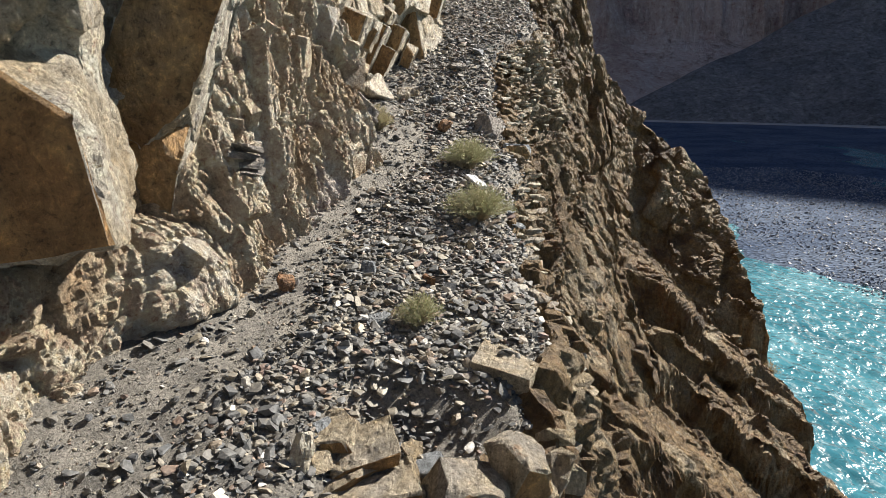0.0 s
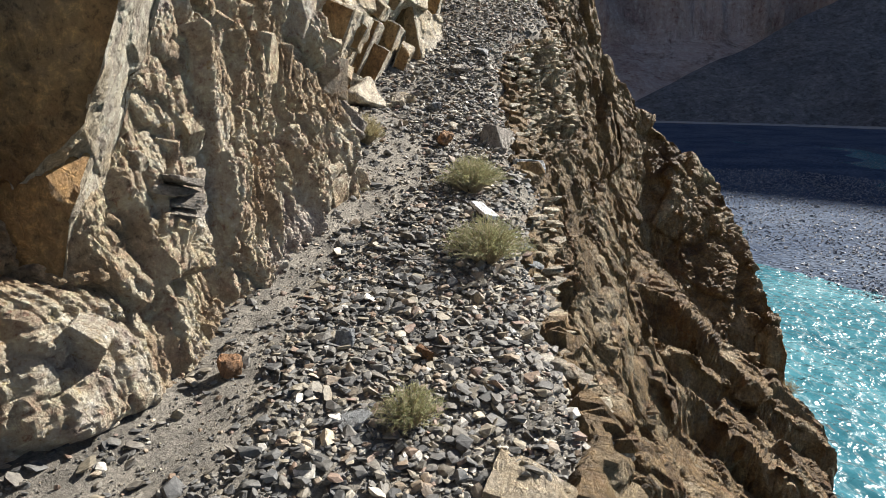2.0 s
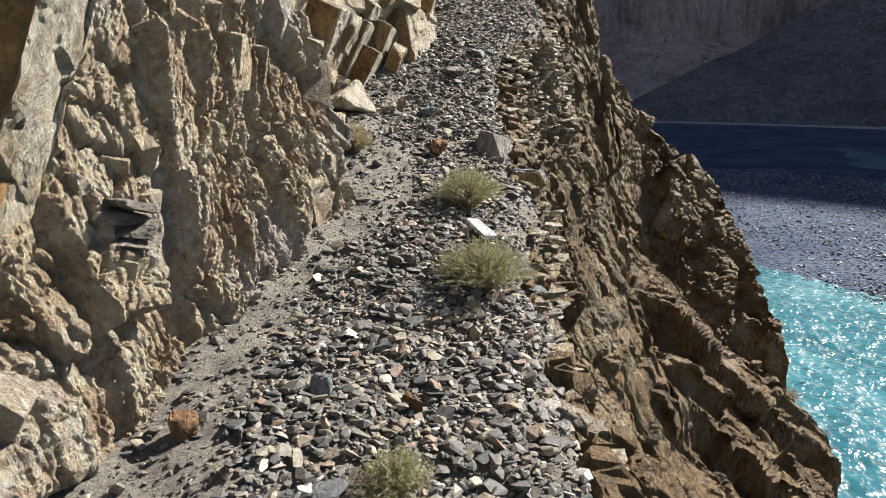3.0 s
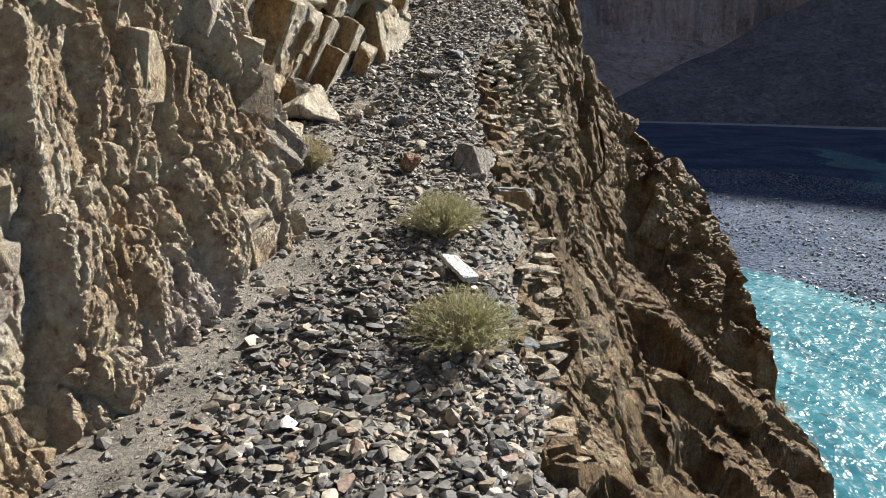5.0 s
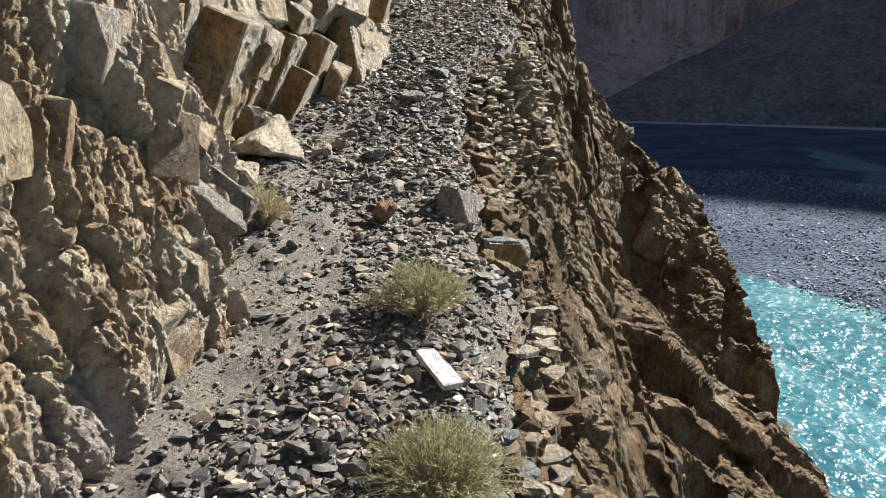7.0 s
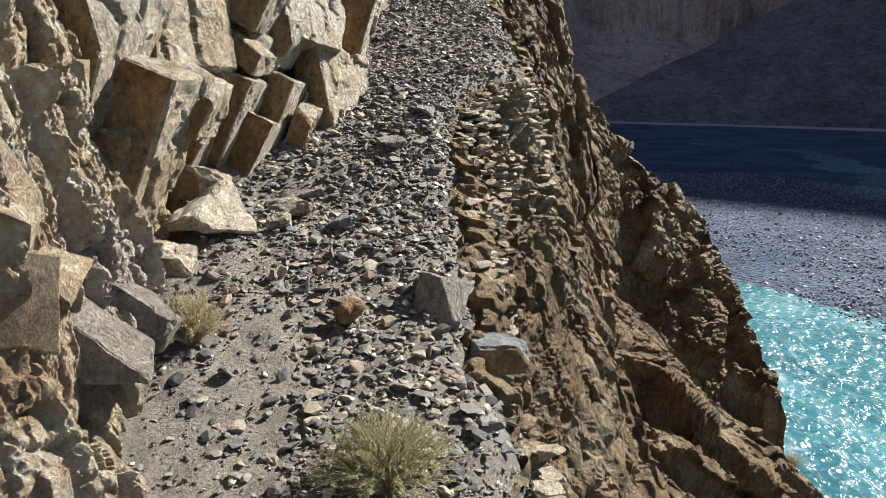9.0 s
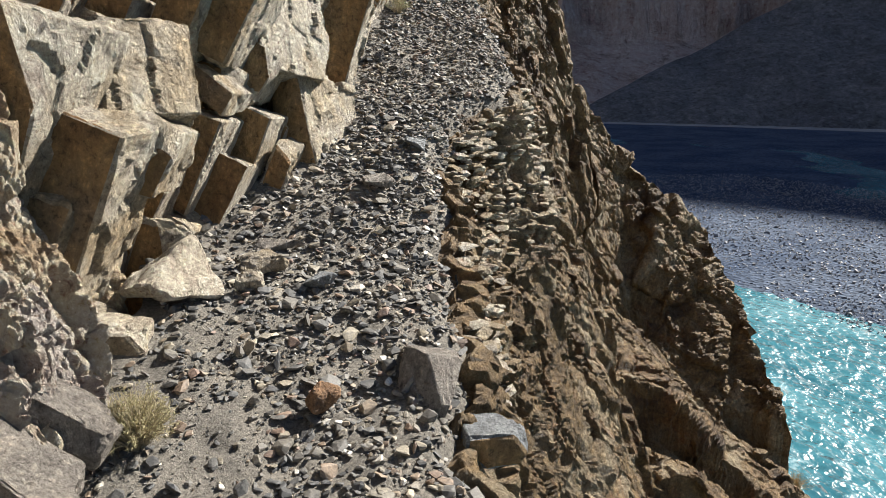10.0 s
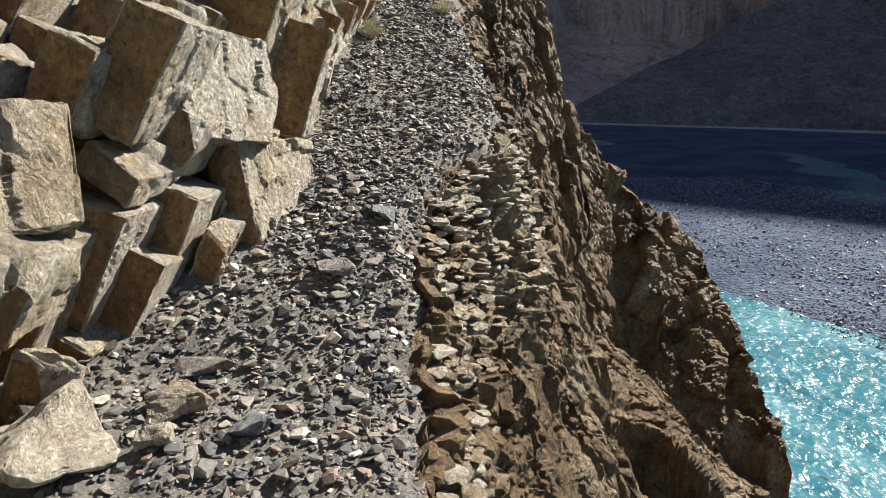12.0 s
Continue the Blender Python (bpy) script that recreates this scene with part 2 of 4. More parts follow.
def ridged(p, scale, octaves, seed, gain=0.55):
    """Sharp crests between rounded hollows, 1 at the crests."""
    out, amp, total = 0.0, 1.0, 0.0
    for o in range(octaves):
        out = out + amp * (1 - 2 * np.abs(value_noise(p * np.asarray(scale) * 2.1 ** o + 9.7 * o, seed + o)))
        total += amp
        amp *= gain
    return out / total


def facets(p, size, seed, amp, bias, tilt, crack=0.0, turn=(0, 0, 0)):
    """Offset of a surface broken into blocks: each cell of the given size (metres) has its own depth and slant, with an open joint at its rim."""
    r = np.array(Euler([radians(a) for a in turn]).to_matrix())
    q = (p @ r) / np.array(size)
    i = np.floor(q)
    best, second = np.full(len(p), 1e9), np.full(len(p), 1e9)
    near, cell = np.zeros((len(p), 3)), np.zeros((len(p), 3))
    for dx in (-1, 0, 1):
        for dy in (-1, 0, 1):
            for dz in (-1, 0, 1):
                c = i + (dx, dy, dz)
                s = c + 0.5 + 0.8 * (np.stack([hashed(c[:, 0], c[:, 1], c[:, 2], seed, k) for k in (1, 2, 3)], 1) - 0.5)
                d = np.abs(q - s)
                d = 0.55 * d.max(1) + 0.45 * np.sqrt((d * d).sum(1))
                closer = d < best
                second = np.where(closer, best, np.minimum(second, d))
                best = np.where(closer, d, best)
                near[closer], cell[closer] = s[closer], c[closer]
    rnd = np.stack([hashed(cell[:, 0], cell[:, 1], cell[:, 2], seed, k) for k in (4, 5, 6, 7)], 1) - 0.5
    off = (p - (near * np.array(size)) @ r.T)
    out = amp * 2 * rnd[:, 0] + (off * (np.array(bias) + 2 * np.array(tilt) * rnd[:, 1:4])).sum(1)
    return out - crack * np.exp(-(second - best) / 0.07)


def smooth(v, a, b):
    t = np.clip((np.asarray(v, float) - a) / (b - a), 0, 1)
    return t * t * (3 - 2 * t)


def window(v, a, b, s):
    return smooth(v, a - s, a + s) * (1 - smooth(v, b - s, b + s))


# ---- meshes ----
def grid_mesh(name, co, flat=True):
    """A mesh from an array of rows x columns x 3."""
    n, m = co.shape[:2]
    ids = np.arange(n * m).reshape(n, m)
    quads = np.stack([ids[:-1, :-1], ids[:-1, 1:], ids[1:, 1:], ids[1:, :-1]], -1).reshape(-1, 4)
    return raw_mesh(name, co.reshape(-1, 3), quads, flat)


def raw_mesh(name, verts, faces, flat=True):
    me = bpy.data.meshes.new(name)
    faces = np.asarray(faces)
    k = faces.shape[1]
    me.vertices.add(len(verts))
    me.vertices.foreach_set("co", np.asarray(verts, np.float32).ravel())
    me.loops.add(faces.size)
    me.loops.foreach_set("vertex_index", faces.astype(np.int32).ravel())
    me.polygons.add(len(faces))
    me.polygons.foreach_set("loop_start", np.arange(0, faces.size, k, dtype=np.int32))
    me.polygons.foreach_set("use_smooth", np.full(len(faces), not flat))
    me.update(calc_edges=True)
    me.validate()
    return me


def structure(name, me, material, label, category):
    me.materials.append(material)
    return tagged(new(name, me), label, category, kind="structure")


def part(name, me, material, parent, label=""):
    if isinstance(me, bmesh.types.BMesh):
        bm, me = me, bpy.data.meshes.new(name)
        bm.to_mesh(me)
        bm.free()
    if not me.materials:
        me.materials.append(material)
    ob = new(name, me)
    ob.parent = parent
    if label:
        ob["label"] = label
    return ob


# ---- the plan of the ledge ----
RISE_Y = [-6, 0, 2, 2.84, 3.63, 4.4, 5.5, 7.3, 8.3, 9.3, 10, 11, 13, 16, 20, 26]
RISE_Z = [-2.0, -0.5, -0.02, 0.24, 0.44, 0.58, 0.87, 1.31, 1.58, 2.02, 2.32, 2.66, 3.4, 4.5, 6.0, 8.2]
FOOT_Y = [-6, 0, 2.2, 2.8, 3.1, 3.4, 4.1, 4.75, 5.35, 5.52, 5.85, 6.45, 7.1, 7.5, 8.0, 8.3, 8.65, 9.05, 9.4, 9.7, 10.2, 11.2, 12.3, 13.2, 15, 26]
FOOT_X = [-2.2, -1.8, -1.65, -1.55, -1.3, -1.08, -1.0, -0.84, -0.68, -0.55, -0.58, -0.78, -0.9, -0.66, -0.8, -0.58, -0.43, -0.3, -0.18, -0.08, -0.1, -0.15, 0.14, 0.23, 0.5, 2.2]
EDGE_Y = [-6, 0, 2.3, 3.2, 3.5, 4.15, 4.9, 5.6, 6.2, 6.5, 6.8, 7.7, 9.5, 10, 10.4, 11, 11.8, 13.4, 14.8, 18, 26]
EDGE_X = [0.2, 0.4, 0.45, 0.48, 0.56, 0.64, 0.52, 0.58, 0.68, 0.76, 0.64, 0.67, 0.68, 0.74, 0.95, 1.45, 1.6, 1.5, 1.45, 2.0, 3.4]


def foot(y):
    return np.interp(y, FOOT_Y, FOOT_X)


def edge(y):
    y = np.asarray(y, float)
    return np.interp(y, EDGE_Y, EDGE_X) + 0.045 * np.sin(7.1 * y + 1.3 * np.sin(2.3 * y)) + 0.02 * np.sin(19 * y + 2)


def trail_height(x, y):
    """The walking surface: it climbs ahead and falls a little towards the drop; near the start its outer part has slumped."""
    x, y = np.asarray(x, float), np.asarray(y, float)
    z = np.interp(y, RISE_Y, RISE_Z) - 0.14 * x
    z = z - 0.24 * smooth(x, -0.62, -0.3) * (1 - smooth(y, 2.75, 3.15))
    z = z - 0.35 * smooth(x - edge(y), -0.16, 0.06) * 0.5
    p = np.stack([x.ravel(), y.ravel(), 0 * x.ravel()], 1)
    return z + (0.035 * fbm(p, 1.7, 3, 5) + 0.012 * fbm(p, 9, 2, 8)).reshape(z.shape)


def trail():
    ys = np.arange(-3, 17, 0.04)
    u = np.linspace(0, 1, 60)
    left, right = foot(ys) - 0.25, edge(ys) + 0.05
    x = left[:, None] + (right - left)[:, None] * u[None, :]
    y = np.repeat(ys[:, None], len(u), 1)
    co = np.stack([x, y, trail_height(x, y)], -1)
    return structure("trail_ground", grid_mesh("trail_ground", co, False), MAT_DUST, "grey dusty mountain trail bed strewn with broken slate", "trail")


STEP_Y = [-5, -2, 0.6, 2.0, 3.0, 3.62, 4.22, 4.6, 5.02, 5.5, 6.2, 6.95, 7.22, 7.85, 8.25]
STEP_A = [0.3, 0.3, 0.2, 0.12, 0.05, 0.1, 0.12, 0.1, 0.12, 0.06, 0.12, 0.1, 0.2, 0.2]
WALL_OUT = np.array((0.93, -0.12, 0.35))


def wall_point(y, h):
    """The mean face of the wall, h above its foot."""
    lean = np.interp(h, [-0.2, 0, 0.3, 0.8, 1.5, 3, 6, 14, 40, 140], [-0.04, 0, 0.06, 0.2, 0.32, 0.6, 1.6, 6.0, 26, 120])
    return np.stack([foot(y) - lean, y, np.interp(y, RISE_Y, RISE_Z) - 0.14 * foot(y) + h], -1)


def wall_surface(y, h):
    """The broken face: pillars that step out one behind the other, split into upright ribs and plates that lean a little forward."""
    p = wall_point(y, h)
    s = y - 0.14 * (h - 0.4) + 0.04 * fbm(p, 2.2, 2, 19)
    keys, vals = [], []
    for i in range(len(STEP_Y) - 1):
        keys += [STEP_Y[i], STEP_Y[i] + 0.04, STEP_Y[i + 1] - 0.01]
        vals += [0.0, STEP_A[i], 0.0]
    saw = np.interp(s, keys, vals) - 0.06
    saw -= 0.25 * window(y, 1.2, 3.05, 0.06) * smooth(h, 0.5, 0.75) + 0.2 * window(y, 3.05, 3.44, 0.04) * smooth(h, 0.4, 0.7)
    saw -= 0.05 * window(y, 3.44, 4.1, 0.08) * smooth(h, 0.2, 0.4)
    saw *= smooth(h, 0.0, 0.3) * 0.4 + 0.6
    d = saw - 0.4 * smooth(y, 6.95, 7.2)
    d += facets(p, (2.0, 0.34, 0.62), 3, 0.045, (0, 0, -0.05), (0, 0.2, 0.2), 0.03, (-14, 0, 0))
    d += facets(p, (0.5, 0.15, 0.36), 5, 0.032, (0, 0.03, 0), (0, 0.26, 0.14), 0.03, (-16, 0, 0))
    rib = 0.55 + 0.45 * smooth(fbm(p, 1.6, 2, 23), -0.2, 0.2)
    d += rib * facets(p, (0.3, 0.055, 0.2), 4, 0.017, (0, 0.03, 0), (0, 0.3, 0.1), 0.035, (-12, 0, 0))
    d += rib * facets(p, (0.08, 0.026, 0.06), 6, 0.009, (0, 0, 0), (0, 0.4, 0.25), 0.012, (-8, 0, 0))
    d += 0.009 * ridged(p, (8, 15, 6), 4, 33, 0.62) + 0.005 * fbm(p, 34, 2, 31)
    d *= smooth(h, -0.25, 0.12) * 0.5 + 0.5
    return p + d[:, None] * WALL_OUT


def wall_left():
    """The rock face above the trail."""
    ys = np.concatenate([np.arange(-5, 1.6, 0.08), np.arange(1.6, 3.2, 0.012), np.arange(3.2, 6.3, 0.0062), np.arange(6.3, 7.5, 0.0085)])
    hs = np.concatenate([np.arange(-0.2, 1.7, 0.0088), np.arange(1.7, 3.4, 0.03), np.linspace(3.6, 14, 24), np.geomspace(16, 140, 14)])
    y, h = np.meshgrid(ys, hs, indexing="ij")
    co = wall_surface(y.ravel(), h.ravel()).reshape(*y.shape, 3)
    return structure("wall_left", grid_mesh("wall_left", co), MAT_WALL, "weathered tan limestone rock face above the trail", "rock wall")


SLAB_FOOT_Y = [6.9, 7.2, 7.6, 8.0, 8.4, 9.0, 9.7, 10.4, 11.2, 12.3, 13.2, 15, 26]
SLAB_FOOT_X = [-0.95, -0.88, -0.8, -0.74, -0.58, -0.34, -0.1, -0.1, -0.12, 0.12, 0.24, 0.5, 2.2]


def slab_face(y, h):
    """The mean face of the further rock wall."""
    lean = np.interp(h, [-0.2, 0, 0.3, 0.8, 1.5, 3, 6, 14, 40, 140], [-0.04, 0, 0.05, 0.16, 0.3, 0.6, 1.6, 6.0, 26, 120])
    return np.stack([np.interp(y, SLAB_FOOT_Y, SLAB_FOOT_X) - lean, y, np.interp(y, RISE_Y, RISE_Z) - 0.14 * foot(y) + h], -1)


def wall_slabs():
    """The further rock face, behind the slabs that are set into it."""
    ys = np.concatenate([np.arange(6.8, 10.5, 0.03), np.arange(10.5, 15.5, 0.05), np.arange(15.5, 26, 0.3)])
    hs = np.concatenate([np.arange(-0.2, 2.8, 0.03), np.linspace(2.9, 14, 40), np.geomspace(16, 140, 14)])
    y, h = np.meshgrid(ys, hs, indexing="ij")
    p = slab_face(y.ravel(), h.ravel())
    d = (-0.13 - 0.32 * window(y.ravel(), 7.1, 9.9, 0.25)) * (1 - smooth(h.ravel(), 2.6, 3.4)) + 0.04 * fbm(p, 1.2, 2, 21)
    d += facets(p, (0.4, 0.3, 0.6), 331, 0.03, (0, 0, 0), (0.1, 0.2, 0.1), 0.03, (0, 27, 0)) + facets(p, (0.14, 0.1, 0.2), 333, 0.015, (0, 0, 0), (0.2, 0.3, 0.2), 0.01, (0, 27, 0))
    co = p + d[:, None] * WALL_OUT
    return structure("wall_slabs", grid_mesh("wall_slabs", co.reshape(*y.shape, 3)), MAT_SLAB, "tan rock face of thick tilted slabs with whitish sides", "rock wall")


def mountainside():
    """The mountain that the rock face belongs to, above and behind it."""
    ys = np.concatenate([-np.geomspace(900, 12, 24), np.linspace(-8, 30, 12), np.geomspace(36, 1500, 30)])
    back = np.concatenate([np.linspace(0, 12, 14), np.geomspace(14, 900, 36)])
    y, b = np.meshgrid(ys, back, indexing="ij")
    start = np.interp(y, [-900, -40, -8, -4, 22, 26, 60, 200, 1500], [40, 8, 4, -2.6, -2.6, 0, -3, -40, -700])
    steep = np.interp(b, [0, 3.6, 4.6, 900], [-11.5, 1.5, 14.0, 700])
    z = steep + 0.0 * y
    p = np.stack([start - b, y, z], -1).reshape(-1, 3)
    p[:, 2] += smooth(b.ravel(), 5, 40) * 7 * fbm(p, 0.03, 4, 361)
    return structure("mountainside", grid_mesh("mountainside", p.reshape(*y.shape, 3)), MAT_MOUNTAIN, "bare brown mountainside rising above the trail", "mountain")


def outer(y):
    return np.interp(y, [-6, 8, 12, 15, 18.3, 19.5, 21.6, 23, 26], [7.5, 8.3, 8.7, 8.75, 8.95, 8.7, 8.3, 6.5, 6.0])


def cliff_height(x, y):
    """The drop below the trail: a steep upper face, two broad ledges with upright fronts, and a spur that runs out to the river."""
    brink = edge(y)
    even = np.interp(y, [-6, 0, 3, 6, 9.5, 11, 13, 15, 18, 26], [0.2, 0.4, 0.5, 0.62, 0.72, 1.3, 1.55, 1.55, 2.0, 3.4])
    dx = x - brink - (even - brink) * smooth(x - brink, 0.1, 0.9) - 0.04
    top = np.interp(y, RISE_Y, RISE_Z) - 0.14 * edge(y) - 0.1
    z = top - np.interp(dx, [-1, -0.3, 0, 0.6, 1.05, 1.7, 2.5, 4, 9], [0.1, 0.06, 0.0, 2.1, 3.2, 4.3, 6.6, 9.2, 15])

    def ledge(level, front, slope):
        lip = np.interp(x, *front)
        return np.interp(x, *level) + slope * np.clip(y - lip, 0, 5) - 3.4 * (1 - smooth(y, lip - 0.5, lip))

    z = np.maximum(z, ledge(([1.2, 1.5, 3.2, 6, 9], [-1.0, -1.5, -3.6, -6.2, -9]), ([1, 1.8, 4, 9], [6.9, 7.6, 9.4, 10.5]), 0.05))
    z = np.maximum(z, ledge(([2.6, 3.5, 4.8, 7, 9], [-2.6, -3.4, -3.95, -5.6, -7.3]), ([2, 3.6, 4.8, 6, 9], [10.8, 11.6, 12.6, 12.9, 12.3]), 0.02))
    z = np.maximum(z, ledge(([3.0, 3.6, 5.3, 5.7, 6.9, 9], [-1.6, -2.1, -3.05, -3.45, -4.75, -6.3]), ([3, 5.3, 7, 9], [14.7, 15.1, 15.1, 14.6]), 0.10))
    foot_line = np.interp(x, [2.5, 4, 5.8, 7, 9], [15.6, 16.9, 19.1, 18.8, 18.1])
    crest = np.interp(x, [2, 3.2, 4, 4.4, 5.75, 8.4, 8.9, 9.5], [6.6, 5.3, 4.15, 2.7, 1.0, -1.25, -2.65, -4])
    spur = np.interp(x, [2.5, 4, 5.8, 7, 9], [0.2, -1.7, -3.0, -3.8, -4.3]) + np.interp(x, [5.8, 7, 8.9], [1.95, 1.5, 0.85]) * np.clip(y - foot_line, -3, 9)
    spur = np.minimum(spur, crest) - 1.3 * np.clip(y - 21.5, 0, 9)
    z = np.maximum(z, np.where(y > foot_line - 0.6, spur, -20))
    return np.where(x > outer(y), z - 9 * (x - outer(y)), z)


def cliff_right():
    dense = np.interp(np.arange(-4, 26, 0.02), [-4, 1, 2, 6.2, 6.5, 10, 10.4, 21.6, 22.2, 26], [3, 8, 60, 62, 62, 56, 54, 46, 12, 4])
    acc = np.concatenate([[0], np.cumsum(dense[:-1] * 0.02)])
    ys = np.interp(np.arange(0, acc[-1], 1.0), acc, np.arange(-4, 26, 0.02))
    us = np.concatenate([np.arange(-0.4, 0, 0.02), np.arange(0, 1.1, 0.0095), np.arange(1.1, 4, 0.032), np.arange(4, 9.2, 0.044)])
    y, u = np.meshgrid(ys, us, indexing="ij")
    x = edge(y) + u
    shift = 0.45 * fbm(np.stack([x.ravel(), y.ravel() * 0, 0 * x.ravel()], 1), 0.6, 3, 51)
    z = cliff_height(x, y + shift.reshape(y.shape) * smooth(u, 0.3, 1.5))
    z = np.maximum(z, -11.0)
    gx, gy = np.gradient(z, axis=1) / np.gradient(x, axis=1), np.gradient(z, axis=0) / np.gradient(y, axis=0)
    n = np.stack([-gx, -gy, np.ones_like(z)], -1)
    n /= np.linalg.norm(n, axis=-1, keepdims=True)
    p = np.stack([x, y, z], -1).reshape(-1, 3)
    big = smooth(u.ravel(), 0.2, 2.0)
    d = 0.08 * fbm(p, 0.7, 2, 61)
    d += big * facets(p, (1.5, 1.3, 1.2), 63, 0.13, (0, 0, 0), (0.2, 0.2, 0.15), 0.06, (6, 32, 0))
    d += big * facets(p, (0.6, 0.5, 0.5), 65, 0.05, (0, 0, 0), (0.2, 0.2, 0.16), 0.04, (8, 34, 10))
    d += (1 - big) * facets(p, (0.6, 0.5, 0.6), 69, 0.07, (0, 0, 0), (0.2, 0.25, 0.2), 0.03, (20, 10, 35))
    d += (1 - 0.8 * big) * facets(p, (0.26, 0.24, 0.3), 71, 0.04, (0, 0, 0), (0.4, 0.4, 0.35), 0.02, (25, 12, 35))
    d += (0.5 + 0.5 * big) * facets(p, (0.17, 0.15, 0.2), 67, 0.01, (0, 0, 0), (0.25, 0.25, 0.22), 0.01, (18, 30, 20))
    d += (1 - 0.5 * big) * facets(p, (0.09, 0.07, 0.12), 73, 0.016, (0, 0, 0), (0.4, 0.4, 0.3), 0.012, (25, 12, 10)) + 0.012 * ridged(p, (7, 9, 6), 3, 75)
    d *= smooth(u.ravel(), -0.1, 0.12)
    co = p + d[:, None] * n.reshape(-1, 3)
    return structure("cliff_right", grid_mesh("cliff_right", co.reshape(*y.shape, 3)), MAT_CLIFF, "steep brown rock cliff with ledges dropping to the river", "cliff")


trail()
wall_left()
wall_slabs()
mountainside()
cliff_right()


# ---- valley floor, river and far slopes ----
RIVER = -10.1


def shore(y):
    return np.interp(y, [-200, 0, 34, 40, 45, 50, 56, 64, 90], [42, 34, 24.8, 23.6, 22.2, 22.4, 24.5, 20, 2])


def valley():
    ys = np.concatenate([-np.geomspace(3000, 30, 20), np.linspace(-20, 30, 12), np.linspace(31, 130, 160), np.geomspace(135, 4000, 40)])
    xs = np.concatenate([-np.geomspace(3000, 30, 16), np.linspace(-20, 8, 8), np.linspace(9, 100, 150), np.geomspace(104, 4000, 40)])
    y, x = np.meshgrid(ys, xs, indexing="ij")
    p = np.stack([x.ravel(), y.ravel(), 0 * x.ravel()], 1)
    wave = fbm(p, 0.09, 3, 81).reshape(x.shape)
    z = RIVER + np.interp(x - shore(y) + 1.4 * wave, [-12, -3, 0, 4, 14, 200], [-1.6, -0.7, 0.0, 0.22, 0.4, 0.6])
    braid = np.abs(x - np.interp(y, [55, 75, 102, 124, 150], [74, 56, 65.5, 71, 40]) + 7 * wave)
    z = z - 0.9 * np.exp(-(braid / 4.0) ** 2) * window(y, 60, 160, 6)
    z = np.where(x < 6, np.maximum(z, RIVER - 0.6), z)
    z = z + np.where(y > 150, smooth(y, 150, 185) * 0.6, 0)
    return structure("ground", grid_mesh("ground", np.stack([x, y, z], -1), False), MAT_GRAVEL, "gravel river flats on the valley floor, blue of the shade in their colour", "ground")


def river():
    """Choppy water near by, a level sheet further off."""
    xs = np.concatenate([np.geomspace(-700, -20, 8), np.linspace(-10, 8, 6), np.arange(8.6, 47, 0.11), np.geomspace(50, 900, 12)])
    ys = np.concatenate([-np.geomspace(1200, 30, 8), np.linspace(-20, 12, 10), np.arange(13, 58, 0.13), np.geomspace(60, 176, 16)])
    y, x = np.meshgrid(ys, xs, indexing="ij")
    p = np.stack([x.ravel() + 0.35 * y.ravel(), 0.8 * y.ravel(), 0 * x.ravel()], 1)
    near = (window(x, 8, 45, 2) * window(y, 13, 58, 2)).ravel()
    calm = 0.35 + 0.65 * smooth(shore(y) - x, 0.5, 7).ravel()
    z = RIVER + near * calm * (0.09 * fbm(p, 0.42, 2, 121) + 0.05 * fbm(p, 1.6, 3, 131, 0.62))
    co = np.stack([x.ravel(), y.ravel(), z], 1).reshape(*x.shape, 3)
    return structure("water", grid_mesh("water", co, False), MAT_WATER, "turquoise glacial river glittering in the sun", "river")


def slope(name, x, y, z, material, label, category, amp, scale, seed):
    p = np.stack([x, y, z], -1).reshape(-1, 3)
    d = amp * fbm(p, scale, 5, seed, 0.55)
    co = p + d[:, None] * np.array((0, -0.7, 0.6))
    return structure(name, grid_mesh(name, co.reshape(*x.shape, 3)), material, label, category)


valley()
river()


def valley_height(x, y):
    return RIVER + np.interp(x - shore(y), [-12, -3, 0, 4, 14, 200], [-1.6, -0.7, 0.0, 0.22, 0.4, 0.6])


